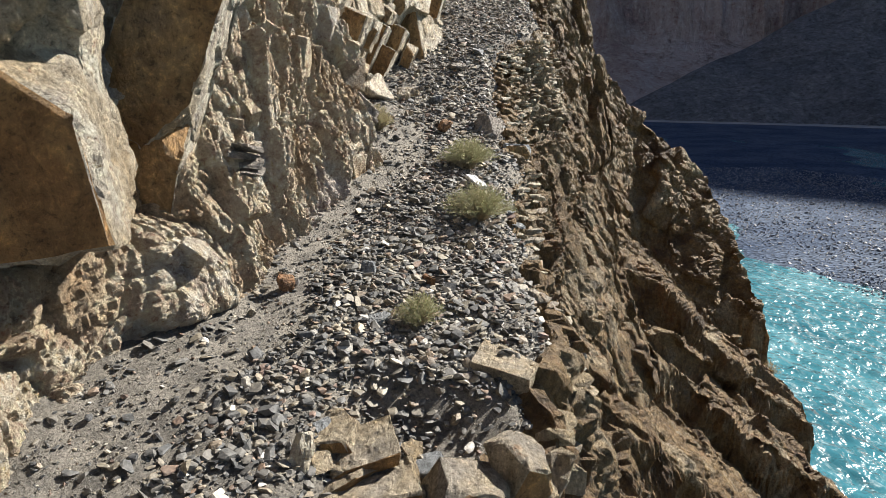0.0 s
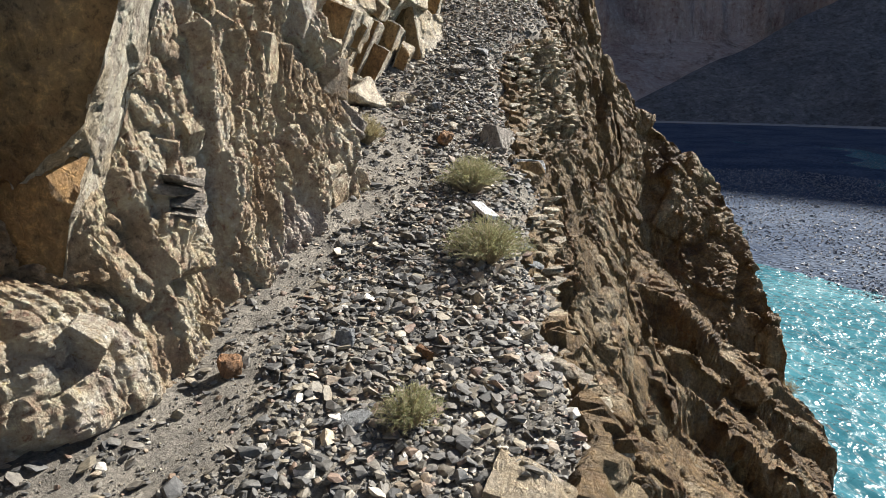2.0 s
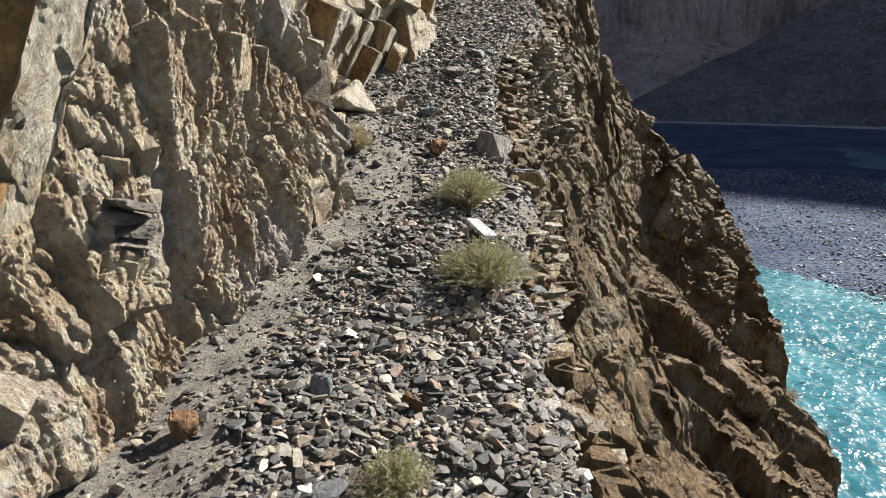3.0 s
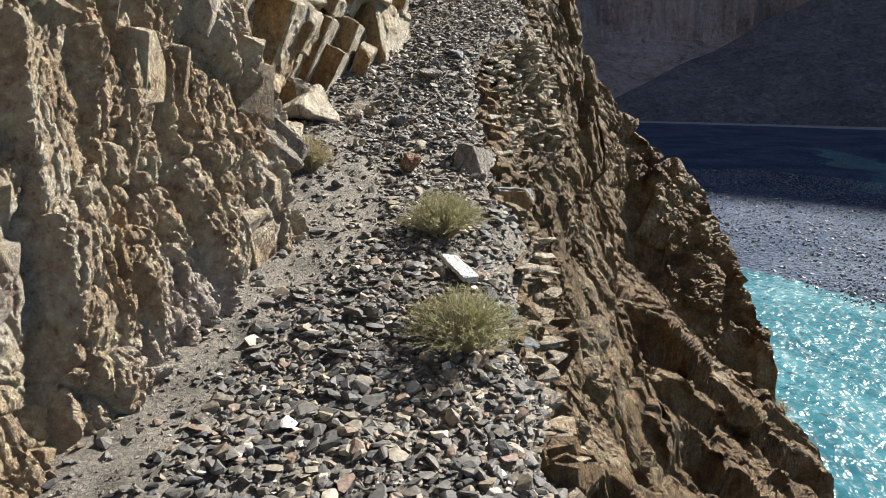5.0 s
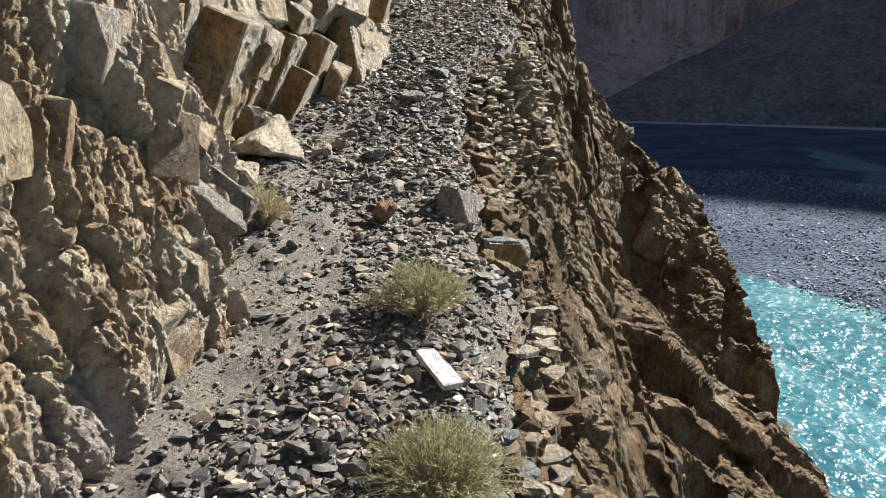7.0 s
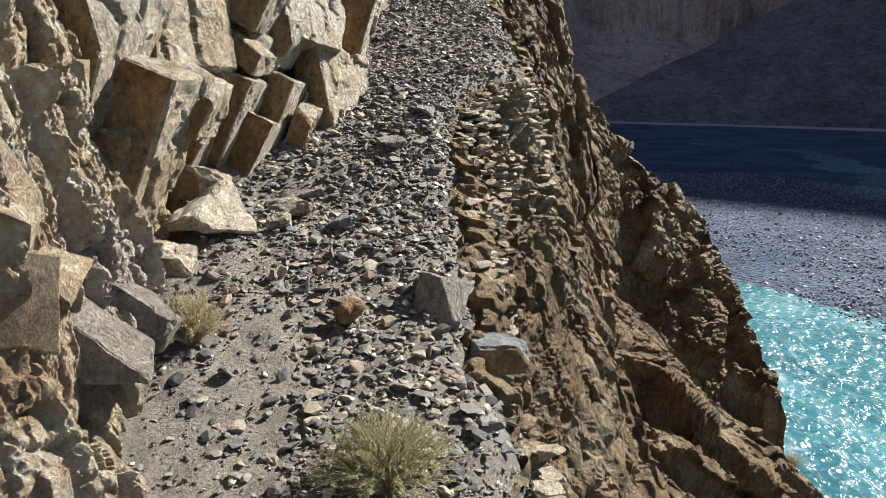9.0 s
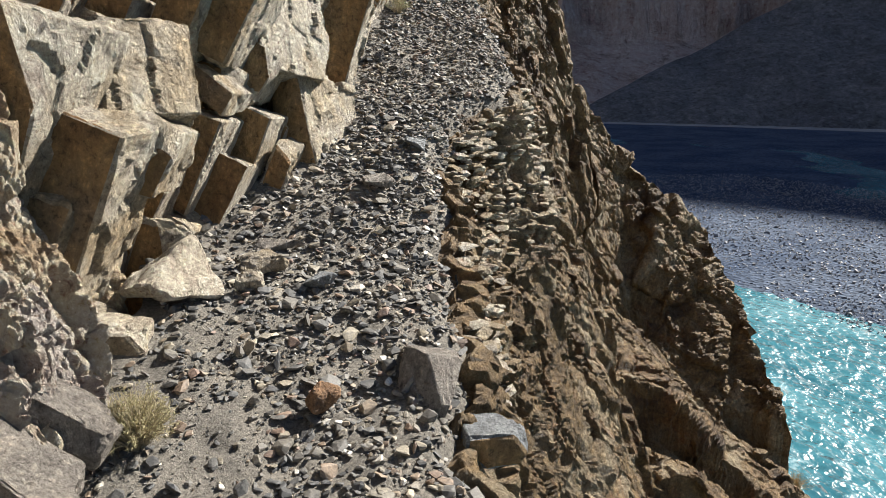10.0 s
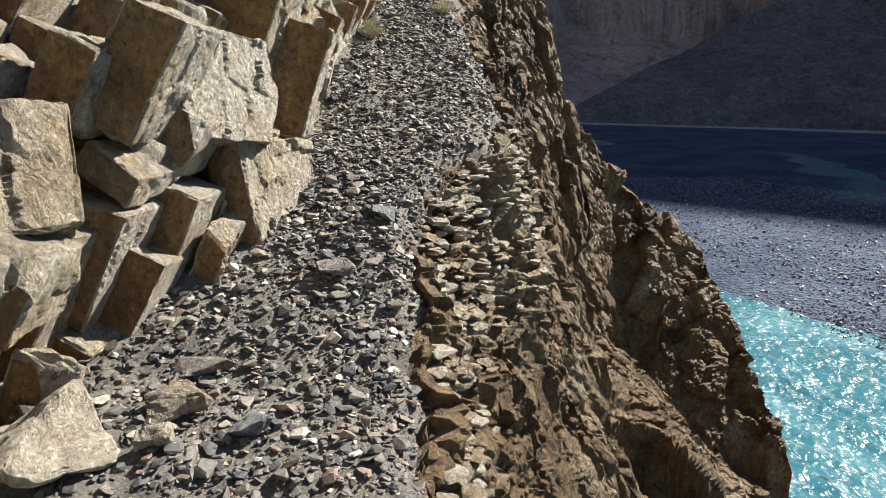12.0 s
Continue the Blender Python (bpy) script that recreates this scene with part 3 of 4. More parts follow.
def far_hills():
    # dark scree mountain beyond the road; its crest bounds the shade on the valley floor
    q, dv = np.meshgrid(np.concatenate([np.linspace(-15, 200, 120), np.linspace(206, 900, 60)]), np.concatenate([np.linspace(0, 120, 70), np.linspace(124, 460, 50)]), indexing="ij")
    x, y = 45 + 0.91 * q + 0.42 * dv, 200 - 0.42 * q + 0.91 * dv
    az, crest_at = radians(SUN_AZ), 300.0
    ax, ay = 45 + 0.91 * q + 0.42 * crest_at, 200 - 0.42 * q + 0.91 * crest_at
    reach = ((ax - 35) * 0.656 + (ay - 60) * 0.754) / (math.sin(az) * 0.656 + math.cos(az) * 0.754)
    high = math.tan(radians(SUN_EL)) * reach
    face = high * np.interp(dv / crest_at, [0, 0.2, 1, 1.6], [0, 0.09, 1.0, 0.8])
    flank = np.interp(q, [-15, 0, 110, 260], [-1, 0, 66, 560])
    z = -9.5 + np.minimum(face, flank)
    slope("backdrop_scree_hill", x, y, z, MAT_SCREE, "dark scree mountainside in shadow beyond the river road, blue of shade and haze in its colour", "hill", 1.6, 0.05, 91)
    # pale sediment cliff behind it; its unseen top is raised to block the sun
    u, v = np.meshgrid(np.concatenate([np.linspace(0, 0.36, 330), np.linspace(0.37, 1, 30)]), np.linspace(0, 1, 90), indexing="ij")
    x = -80 + u * 1100
    flute = 3.5 * fbm(np.stack([x.ravel(), 0 * x.ravel(), 0 * x.ravel()], 1), 0.10, 4, 95).reshape(x.shape)
    y = 245 + np.interp(v, [0, 0.1, 0.42, 0.5, 0.74, 0.8, 1], [0, 10, 62, 66, 74, 110, 420]) + flute * window(v, 0.45, 0.78, 0.06) * 1.5
    z = -9 + np.interp(v, [0, 0.1, 0.42, 0.5, 0.74, 0.8, 1], [0, 3, 28, 38, 68, 74, 640])
    slope("backdrop_sediment_cliff", x, y, z, MAT_SEDIMENT, "pale fluted sediment cliff in shadow across the valley", "cliff", 1.2, 0.08, 97)


far_hills()


def road():
    """The road along the far bank, with a low pale parapet on its outer side."""
    t = np.linspace(0, 1, 120)
    x = -20 + 330 * t
    y = np.interp(x, [-20, 59, 109, 310], [228, 189.5, 166.5, 74])
    z = -8.7 + 0.15 * np.sin(9 * t)
    rows = []
    for out, up in ((-0.62, -1.2), (-0.6, -0.1), (-0.55, 0.02), (-0.1, 0.02), (0, -0.5), (5, -0.6), (9, -0.6)):
        rows.append(np.stack([x + 0.42 * out, y + 0.9 * out, z + up], -1))
    return structure("road", grid_mesh("road", np.array(rows)), MAT_ROAD, "pale valley road with a low parapet along the far bank", "road")


road()


# ---- loose rock ----
def hull_mesh(name, points):
    bm = bmesh.new()
    for p in points:
        bm.verts.new(p)
    bmesh.ops.convex_hull(bm, input=bm.verts)
    bmesh.ops.delete(bm, geom=[v for v in bm.verts if not v.link_faces], context="VERTS")
    bmesh.ops.recalc_face_normals(bm, faces=bm.faces)
    me = bpy.data.meshes.new(name)
    bm.to_mesh(me)
    bm.free()
    return me


def stone_points(rng, flat):
    """An angular, slightly worn piece about 1 long."""
    n = rng.integers(14, 19)
    v = rng.normal(size=(n, 3))
    v /= np.linalg.norm(v, axis=1, keepdims=True)
    v = np.sign(v) * np.abs(v) ** 0.72
    v = v / np.abs(v).max(0) * 0.5
    return v * (1, rng.uniform(0.6, 0.85), flat * rng.uniform(0.75, 1.25))


def block_points(rng, square=0.5, count=18):
    """A joint block about 1 across: nearly box-shaped, its corners and edges broken unevenly."""
    v = rng.normal(size=(count, 3))
    v /= np.linalg.norm(v, axis=1, keepdims=True)
    v = np.sign(v) * np.abs(v) ** square
    return v / np.abs(v).max(0) * 0.5


def slab_mesh(name, rng, loose=0.16, cuts=(1, 3), near=0.42, rounds=1, fine=0.4, rough=0.03):
    """A joint slab about 1 across: flat faces, uneven corners, worn edges."""
    bm = bmesh.new()
    bmesh.ops.create_cube(bm, size=1.0)
    for v in bm.verts:
        v.co *= 1 - loose * rng.random()
        v.co += Vector(rng.normal(0, 0.3 * loose, 3))
    for _ in range(int(rng.integers(*cuts))):
        n = Vector(np.sign(rng.normal(size=3)) * rng.uniform(0.5, 1.0, 3)).normalized()
        cut = bmesh.ops.bisect_plane(bm, geom=bm.verts[:] + bm.edges[:] + bm.faces[:], plane_co=n * rng.uniform(near, 0.58), plane_no=n, clear_outer=True)
        bmesh.ops.contextual_create(bm, geom=[e for e in cut["geom_cut"] if isinstance(e, bmesh.types.BMEdge)])
    bmesh.ops.bevel(bm, geom=bm.edges[:], offset=0.03, segments=1, affect="EDGES", clamp_overlap=True)
    bmesh.ops.triangulate(bm, faces=bm.faces)
    for k in range(rounds):
        bmesh.ops.subdivide_edges(bm, edges=[e for e in bm.edges if e.calc_length() > fine], cuts=1)
        bmesh.ops.triangulate(bm, faces=[f for f in bm.faces if len(f.verts) > 3])
    bmesh.ops.recalc_face_normals(bm, faces=bm.faces)
    bm.normal_update()
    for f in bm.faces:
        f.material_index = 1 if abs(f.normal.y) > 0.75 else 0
    co = np.array([v.co[:] for v in bm.verts])
    for v, a in zip(bm.verts, rough * fbm(co, 2.4, 4, int(rng.integers(900)), 0.6) + (0.5 * facets(co, (0.4, 0.4, 0.4), int(rng.integers(900)), 0.04, (0, 0, 0), (0.2, 0.2, 0.2), 0.03) if rounds > 1 else 0.0)):
        v.co += v.normal * float(a)
    me = bpy.data.meshes.new(name)
    bm.to_mesh(me)
    bm.free()
    return me


def block_mesh(name, seed, size, grain=0.035, loose=0.05, cuts=2, rough=0.012):
    """A block of the given size between joints: flat front and broken sides in separate colours, chipped corners."""
    rng = np.random.default_rng(seed)
    size = np.array(size)
    bm = bmesh.new()
    bmesh.ops.create_cube(bm, size=1.0)
    for v in bm.verts:
        v.co = Vector(np.array(v.co) * (1 + rng.normal(0, loose, 3)) * size)
    for _ in range(cuts):
        n = Vector(np.sign(rng.normal(size=3)) * rng.uniform(0.4, 1.0, 3)).normalized()
        reach = sum(abs(n[k]) * size[k] for k in range(3)) / 2
        cut = bmesh.ops.bisect_plane(bm, geom=bm.verts[:] + bm.edges[:] + bm.faces[:], plane_co=n * reach * rng.uniform(0.62, 0.85), plane_no=n, clear_outer=True)
        bmesh.ops.contextual_create(bm, geom=[e for e in cut["geom_cut"] if isinstance(e, bmesh.types.BMEdge)])
    bmesh.ops.bevel(bm, geom=bm.edges[:], offset=0.012, segments=1, affect="EDGES", clamp_overlap=True)
    bmesh.ops.triangulate(bm, faces=bm.faces)
    for k in range(6):
        long = [e for e in bm.edges if e.calc_length() > grain]
        if not long or len(bm.faces) > 9000:
            break
        bmesh.ops.subdivide_edges(bm, edges=long, cuts=1)
        bmesh.ops.triangulate(bm, faces=[f for f in bm.faces if len(f.verts) > 3])
    bmesh.ops.recalc_face_normals(bm, faces=bm.faces)
    bm.normal_update()
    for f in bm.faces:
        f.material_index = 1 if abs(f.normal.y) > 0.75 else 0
    co = np.array([v.co[:] for v in bm.verts])
    d = rough * (facets(co, (0.16, 0.2, 0.3), seed, 1.0, (0, 0, 0), (6, 6, 4), 0.5) + 0.5 * facets(co, (0.05, 0.06, 0.09), seed + 1, 0.5, (0, 0, 0), (9, 9, 6), 0.15) + 0.5 * fbm(co, 9, 3, seed + 2))
    skin = np.array([0.35 + 0.65 * (abs(v.normal.y) < 0.7) for v in bm.verts])
    for v, a in zip(bm.verts, d * skin):
        v.co += v.normal * float(a)
    me = bpy.data.meshes.new(name)
    bm.to_mesh(me)
    bm.free()
    return me


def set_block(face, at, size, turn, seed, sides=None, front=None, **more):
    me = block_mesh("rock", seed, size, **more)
    # By default the sides are coloured as sunlit, the front as shaded.
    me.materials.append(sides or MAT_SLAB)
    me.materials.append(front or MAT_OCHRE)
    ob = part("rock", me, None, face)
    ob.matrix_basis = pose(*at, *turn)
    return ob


RNG = np.random.default_rng(7)
STONES = [hull_mesh("stone", stone_points(RNG, f)) for f in (0.2, 0.22, 0.26, 0.3, 0.36, 0.42, 0.55, 0.24) for _ in range(3)]
PEBBLES = [hull_mesh("pebble", stone_points(RNG, 0.6)[:8]) for _ in range(6)]
SLABS = [slab_mesh("rock", RNG) for _ in range(16)]
JOINT_SLABS = [slab_mesh("rock", RNG, 0.05, (1, 3), 0.45, 3, 0.2, 0.012) for _ in range(20)]
CHIPS = [hull_mesh("rock", block_points(RNG, 0.6, 12)) for _ in range(10)]


def arrays(me):
    me.calc_loop_triangles()
    co = np.zeros(len(me.vertices) * 3, np.float32)
    me.vertices.foreach_get("co", co)
    tri = np.zeros(len(me.loop_triangles) * 3, np.int32)
    me.loop_triangles.foreach_get("vertices", tri)
    return co.reshape(-1, 3), tri.reshape(-1, 3)


def joined(name, shapes, picks, poses):
    """One mesh of many loose pieces: picks are indices into shapes, poses 4x4 matrices."""
    parts = [arrays(m) for m in shapes]
    vs, fs, n = [], [], 0
    for k, m in zip(picks, poses):
        co, tri = parts[k]
        vs.append(co @ m[:3, :3].T + m[:3, 3])
        fs.append(tri + n)
        n += len(co)
    return raw_mesh(name, np.concatenate(vs), np.concatenate(fs))


def turned(at, size, rx, ry, rz):
    e = Euler([radians(a) for a in (rx, ry, rz)]).to_matrix()
    m = np.eye(4)
    m[:3, :3] = np.array(e) * np.array(size)
    m[:3, 3] = at
    return m


for me in STONES + PEBBLES:
    me.materials.append(MAT_STONE)


def bare(x, y):
    """Where boots have kept the dust clear: along the foot of the wall, then a strip past its corner."""
    wide = np.interp(y, [3.0, 3.8], [0.42, 0.16])
    near_foot = 1 - smooth(x - foot(y), wide, wide + 0.22)
    strip = window(x, -0.6, -0.16, 0.08) * window(y, 5.6, 7.0, 0.2)
    hollow = window(x, -0.1, 0.4, 0.08) * window(y, 2.5, 3.0, 0.1) * 0.5
    return np.clip(np.maximum(near_foot * (1 - smooth(y, 7.2, 7.8)), np.maximum(strip, hollow)), 0, 1)


def scatter(count, y0, y1, seed, lo, hi, keep):
    rng = np.random.default_rng(seed)
    y = rng.uniform(y0, y1, count)
    inner = foot(y) - 0.05 - 0.24 * window(y, 7.5, 9.2, 0.2)
    x = inner + (edge(y) + 0.05 - inner) * rng.random(count)
    size = np.exp(rng.normal(math.log(0.03), 0.5, count)).clip(lo, hi)
    ok = rng.random(count) > bare(x, y) * keep
    x, y, size = x[ok], y[ok], size[ok]
    z = trail_height(x, y)
    out = []
    for i in range(len(x)):
        steep = rng.random() < 0.12
        tilt = rng.normal(0, 38 if steep else 13, 2)
        k = int(rng.integers(len(STONES)))
        s = size[i]
        out.append((k, (x[i], y[i], z[i] + s * (0.13 + 0.12 * rng.random())), s, 16 + tilt[0], -4 + tilt[1], rng.uniform(0, 360)))
    return out


def trail_stones():
    bed = bpy.data.objects["trail_ground"]
    pieces = scatter(25000, 1.9, 15.2, 11, 0.016, 0.105, 0.82) + scatter(7000, 1.9, 5.2, 12, 0.016, 0.09, 0.9)
    near = [p for p in pieces if 2.7 < p[1][1] < 4.3 and -0.75 < p[1][0] < 0.55]
    near.sort(key=lambda p: -p[2])
    near = near[:300]
    chosen = {id(p) for p in near}
    rest = [p for p in pieces if id(p) not in chosen]
    me = joined("slate_rubble", STONES, [p[0] for p in rest], [turned(p[1], (p[2],) * 3, *p[3:]) for p in rest])
    me.materials.append(MAT_RUBBLE)
    tagged(new("slate_rubble", me), "grey, tan and rusty broken slate rubble covering the trail", "rubble", kind="stuff")
    rng = np.random.default_rng(13)
    n = 12000
    y = 2 + 12 * rng.random(n) ** 1.4
    x = foot(y) + (edge(y) - foot(y)) * rng.random(n)
    z = trail_height(x, y)
    size = np.exp(rng.normal(math.log(0.012), 0.35, n))
    me = joined("pebbles", PEBBLES, rng.integers(len(PEBBLES), size=n), [turned((x[i], y[i], z[i] + 0.15 * size[i]), (size[i],) * 3, *rng.uniform(0, 360, 3)) for i in range(n)])
    me.materials.append(MAT_RUBBLE)
    tagged(new("trail_pebbles", me), "small grey pebbles and chips in the trail dust", "pebbles", kind="stuff")
    for k, at, s, rx, ry, rz in near:
        ob = new("stone", STONES[k])
        ob.parent = bed
        ob.matrix_basis = pose(*at, rx, ry, rz) @ Matrix.Diagonal((s, s, s, 1))


def boulder(name, at, size, turn, material, label, category, seed, box=True, worn=0.05, sink=0.0, detail=3):
    """A single rock with broken faces, worn edges and a rough skin."""
    rng = np.random.default_rng(seed)
    pts = block_points(rng, 0.6, 11) if box else stone_points(rng, 0.8) * (1, 1.2, 1.1)
    bm = bmesh.new()
    for p in pts:
        bm.verts.new(p * np.array(size))
    bmesh.ops.convex_hull(bm, input=bm.verts)
    bmesh.ops.delete(bm, geom=[v for v in bm.verts if not v.link_faces], context="VERTS")
    bmesh.ops.recalc_face_normals(bm, faces=bm.faces)
    bmesh.ops.dissolve_limit(bm, angle_limit=radians(9), verts=bm.verts, edges=bm.edges)
    bmesh.ops.bevel(bm, geom=bm.edges[:], offset=worn * min(size), segments=1, affect="EDGES", clamp_overlap=True)
    bmesh.ops.triangulate(bm, faces=bm.faces)
    for _ in range(detail):
        long = [e for e in bm.edges if e.calc_length() > 0.045 * max(size) + 0.004]
        if long:
            bmesh.ops.subdivide_edges(bm, edges=long, cuts=1, use_grid_fill=False)
            bmesh.ops.triangulate(bm, faces=[f for f in bm.faces if len(f.verts) > 3])
    co = np.array([v.co[:] for v in bm.verts])
    s, skin = max(size), min(max(size), 2.2 * min(size))
    d = 0.02 * skin * fbm(co / s, 3.0, 3, seed) + 0.5 * facets(co, (0.3 * s, 0.25 * s, 0.3 * s), seed + 5, 0.03 * skin, (0, 0, 0), (0.3 * skin / s,) * 3, 0.03 * skin)
    bm.normal_update()
    for v, k in zip(bm.verts, d):
        v.co += v.normal * k
    me = bpy.data.meshes.new(name)
    bm.to_mesh(me)
    bm.free()
    me.materials.append(material)
    ob = tagged(new(name, me), label, category)
    x, y, z = at
    if z is None:
        z = float(trail_height(np.array([x]), np.array([y]))[0]) + size[2] * (0.5 - sink)
    ob.matrix_world = pose(x, y, z, *turn)
    return ob


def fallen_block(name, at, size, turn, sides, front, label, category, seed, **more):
    """A loose joint block whose front takes its own colour."""
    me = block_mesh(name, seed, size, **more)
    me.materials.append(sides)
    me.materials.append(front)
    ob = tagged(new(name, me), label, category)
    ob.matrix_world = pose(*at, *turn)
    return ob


def rocks_on_trail():
    fallen_block("boulder", (0.47, 7.26, 1.17), (0.33, 0.32, 0.34), (-24, 14, -18), MAT_GREYBLOCK, MAT_GREYBLOCK, "grey-brown angular boulder on the outer edge of the trail", "boulder", 541, loose=0.2, cuts=7, rough=0.01)
    fallen_block("edge_rock", (0.74, 7.04, 0.98), (0.3, 0.26, 0.15), (-6, 6, 12), MAT_SLATE, MAT_OCHRE, "flat dark grey and rusty rock on the trail edge", "rock", 542, loose=0.18, cuts=5, rough=0.01)
    boulder("pale_block", (-0.84, 7.64, None), (0.5, 0.46, 0.46), (-24, 22, 42), MAT_PALE, "pale tan block fallen at the foot of the rock face", "boulder", 62, sink=0.34)
    # Darker front material: the shade on it is part of the colour.
    fallen_block("pale_block", (-0.92, 7.2, 1.46), (0.34, 0.2, 0.13), (4, 10, 8), MAT_PALE, MAT_BLOCK, "low pale tan block at the foot of the rock face", "boulder", 544, loose=0.12, cuts=2, rough=0.01)
    fallen_block("grey_slab", (-0.8, 6.12, 1.44), (0.40, 0.34, 0.16), (-8, 42, -8), MAT_GREYBLOCK, MAT_GREYBLOCK, "grey slab leaning against the rock face", "slab", 545, loose=0.18, cuts=5, rough=0.01)
    fallen_block("grey_slab", (-0.78, 6.42, 1.46), (0.32, 0.26, 0.18), (-8, 36, 10), MAT_GREYBLOCK, MAT_GREYBLOCK, "grey slab resting behind another at the rock face", "slab", 546, loose=0.18, cuts=5, rough=0.01)
    fallen_block("white_slab", (0.28, 5.47, 0.905), (0.1, 0.22, 0.03), (18, 6, 30), MAT_WHITE, MAT_WHITE, "pale flat stone slab leaning on rubble", "slab", 553, loose=0.08, cuts=2, rough=0.003)
    fallen_block("edge_block", (0.3, 3.24, 0.26), (0.34, 0.26, 0.13), (6, 14, -12), MAT_BLOCK, MAT_BLOCK, "pale tan flat-topped block jutting from the trail edge", "rock", 554, loose=0.14, cuts=4, rough=0.01)
    for at, size, turn, seed in (((-0.31, 2.46, 0.05), (0.44, 0.28, 0.12), (6, -4, 6), 561), ((-0.35, 2.58, 0.16), (0.3, 0.24, 0.1), (12, -14, 16), 562), ((-0.5, 2.66, 0.21), (0.26, 0.24, 0.07), (10, -6, -12), 563),
                                 ((-0.42, 2.5, 0.11), (0.3, 0.2, 0.05), (4, -20, 24), 564), ((0.1, 2.42, 0.08), (0.3, 0.26, 0.16), (8, 18, 20), 565), ((0.32, 2.54, 0.1), (0.22, 0.28, 0.2), (10, 24, 30), 566)):
        fallen_block("rock_slab", at, size, turn, MAT_BLOCK, MAT_OCHRE, "tan layered rock slab stacked in the broken trail edge", "slab", seed, loose=0.14, cuts=4, rough=0.012)["group"] = "slabs in the broken edge"
    boulder("edge_block", (0.58, 4.15, None), (0.2, 0.24, 0.09), (10, 10, 35), MAT_BLOCK, "pale tan block at the outer trail edge", "rock", 48, sink=0.1)
    boulder("rust_rock", (0.02, 6.93, None), (0.15, 0.13, 0.16), (5, 15, 20), MAT_RUST, "rust orange angular rock on the trail", "rock", 52, sink=0.15)
    boulder("slate_slab", (0.54, 5.36, None), (0.12, 0.12, 0.04), (10, 0, 10), MAT_SLATE, "blue grey slate slab at the trail edge", "slab", 54)
    boulder("slate_slab", (0.58, 5.24, None), (0.14, 0.11, 0.04), (14, 12, 30), MAT_SLATE, "blue grey slate slab at the trail edge", "slab", 55)
    boulder("rock", (-0.15, 2.74, None), (0.15, 0.13, 0.11), (10, 10, 25), MAT_BLOCK, "brown angular rock in the slumped hollow", "rock", 56, sink=0.2)
    boulder("rock_slab", (0.12, 2.36, None), (0.3, 0.22, 0.16), (10, 20, 20), MAT_BLOCK, "pale ribbed rock slab in the broken trail edge", "slab", 60, sink=0.3)
    boulder("rock_slab", (0.44, 2.5, None), (0.3, 0.34, 0.3), (8, 18, 15), MAT_BLOCK, "pale tan ribbed outcrop block below the slumped edge", "rock", 76, sink=0.35)
    boulder("rock_slab", (0.56, 2.85, None), (0.26, 0.3, 0.3), (10, 20, 40), MAT_BLOCK, "tan outcrop block under the jutting edge rock", "rock", 77, sink=0.5)
    boulder("rock_slab", (0.3, 2.2, None), (0.34, 0.3, 0.24), (8, 12, -20), MAT_BLOCK, "pale tan ribbed outcrop block below the slumped edge", "rock", 78, sink=0.3)
    boulder("rock_slab", (0.62, 2.3, None), (0.34, 0.34, 0.34), (4, 24, 10), MAT_BLOCK, "tan outcrop block at the lip of the drop", "rock", 79, sink=0.5)
    boulder("white_stone", (-0.58, 2.43, None), (0.09, 0.07, 0.2), (-20, 24, 20), MAT_PALE, "pale upright stone wedged in the trail edge", "rock", 61, sink=0.3)
    boulder("white_stone", (-0.45, 7.74, None), (0.17, 0.14, 0.12), (5, 5, 20), MAT_PALE, "rounded whitish stone on the trail", "rock", 65, box=False, sink=0.1)
    boulder("flat_rock", (-0.44, 7.95, None), (0.32, 0.2, 0.11), (12, -6, 30), MAT_BLOCK, "flat tan rock beside a whitish stone", "rock", 66)
    boulder("plank_slab", (-0.4, 8.26, None), (0.4, 0.14, 0.08), (14, -10, 14), MAT_GREYBLOCK, "long reddish grey slab lying on the trail", "slab", 67)
    boulder("dark_rock", (-0.1, 7.84, None), (0.22, 0.17, 0.12), (8, 0, 0), MAT_SLATE, "dark grey slate rock half sunk in rubble", "rock", 68, sink=0.2)
    boulder("pink_rock", (0.19, 8.95, None), (0.26, 0.15, 0.1), (10, -6, 10), MAT_GREYBLOCK, "pinkish grey flat rock on the trail", "rock", 69)
    boulder("slate_slab", (0.47, 9.5, None), (0.2, 0.18, 0.07), (16, 8, 20), MAT_SLATE, "blue slate slab beside the dry stone edge", "slab", 70)
    boulder("white_stone", (-0.21, 9.28, None), (0.09, 0.08, 0.1), (0, 0, 30), MAT_PALE, "small pale stone at the foot of the rock face", "rock", 71, box=False)
    boulder("rust_rock", (-0.88, 3.6, None), (0.12, 0.1, 0.1), (5, 10, 40), MAT_RUST, "rusty tan rock near the foot of the wall", "rock", 72, sink=0.1)
    boulder("rust_rock", (-0.08, 3.92, None), (0.1, 0.09, 0.08), (0, 20, 10), MAT_RUST, "brown red stone among grey rubble", "rock", 73, sink=0.1)
    boulder("slate_slab", (-0.36, 3.4, None), (0.17, 0.11, 0.03), (15, -6, 5), MAT_SLATE, "grey slate slab on the rubble", "slab", 74, sink=-0.4)
    for k, (dx, dz, w) in enumerate(((0.0, 0.0, 0.24), (0.03, 0.05, 0.19), (-0.02, 0.095, 0.22), (0.02, 0.135, 0.16))):
        boulder("stacked_stone", (-1.17 + dx, 3.95, 1.19 + dz), (w, 0.2, 0.05), (6, 5 + 3 * k, 20 * k), MAT_GREYBLOCK, "grey flat stone stacked in a niche of the rock face", "rock", 90 + k)["group"] = "stones stacked in the niche"
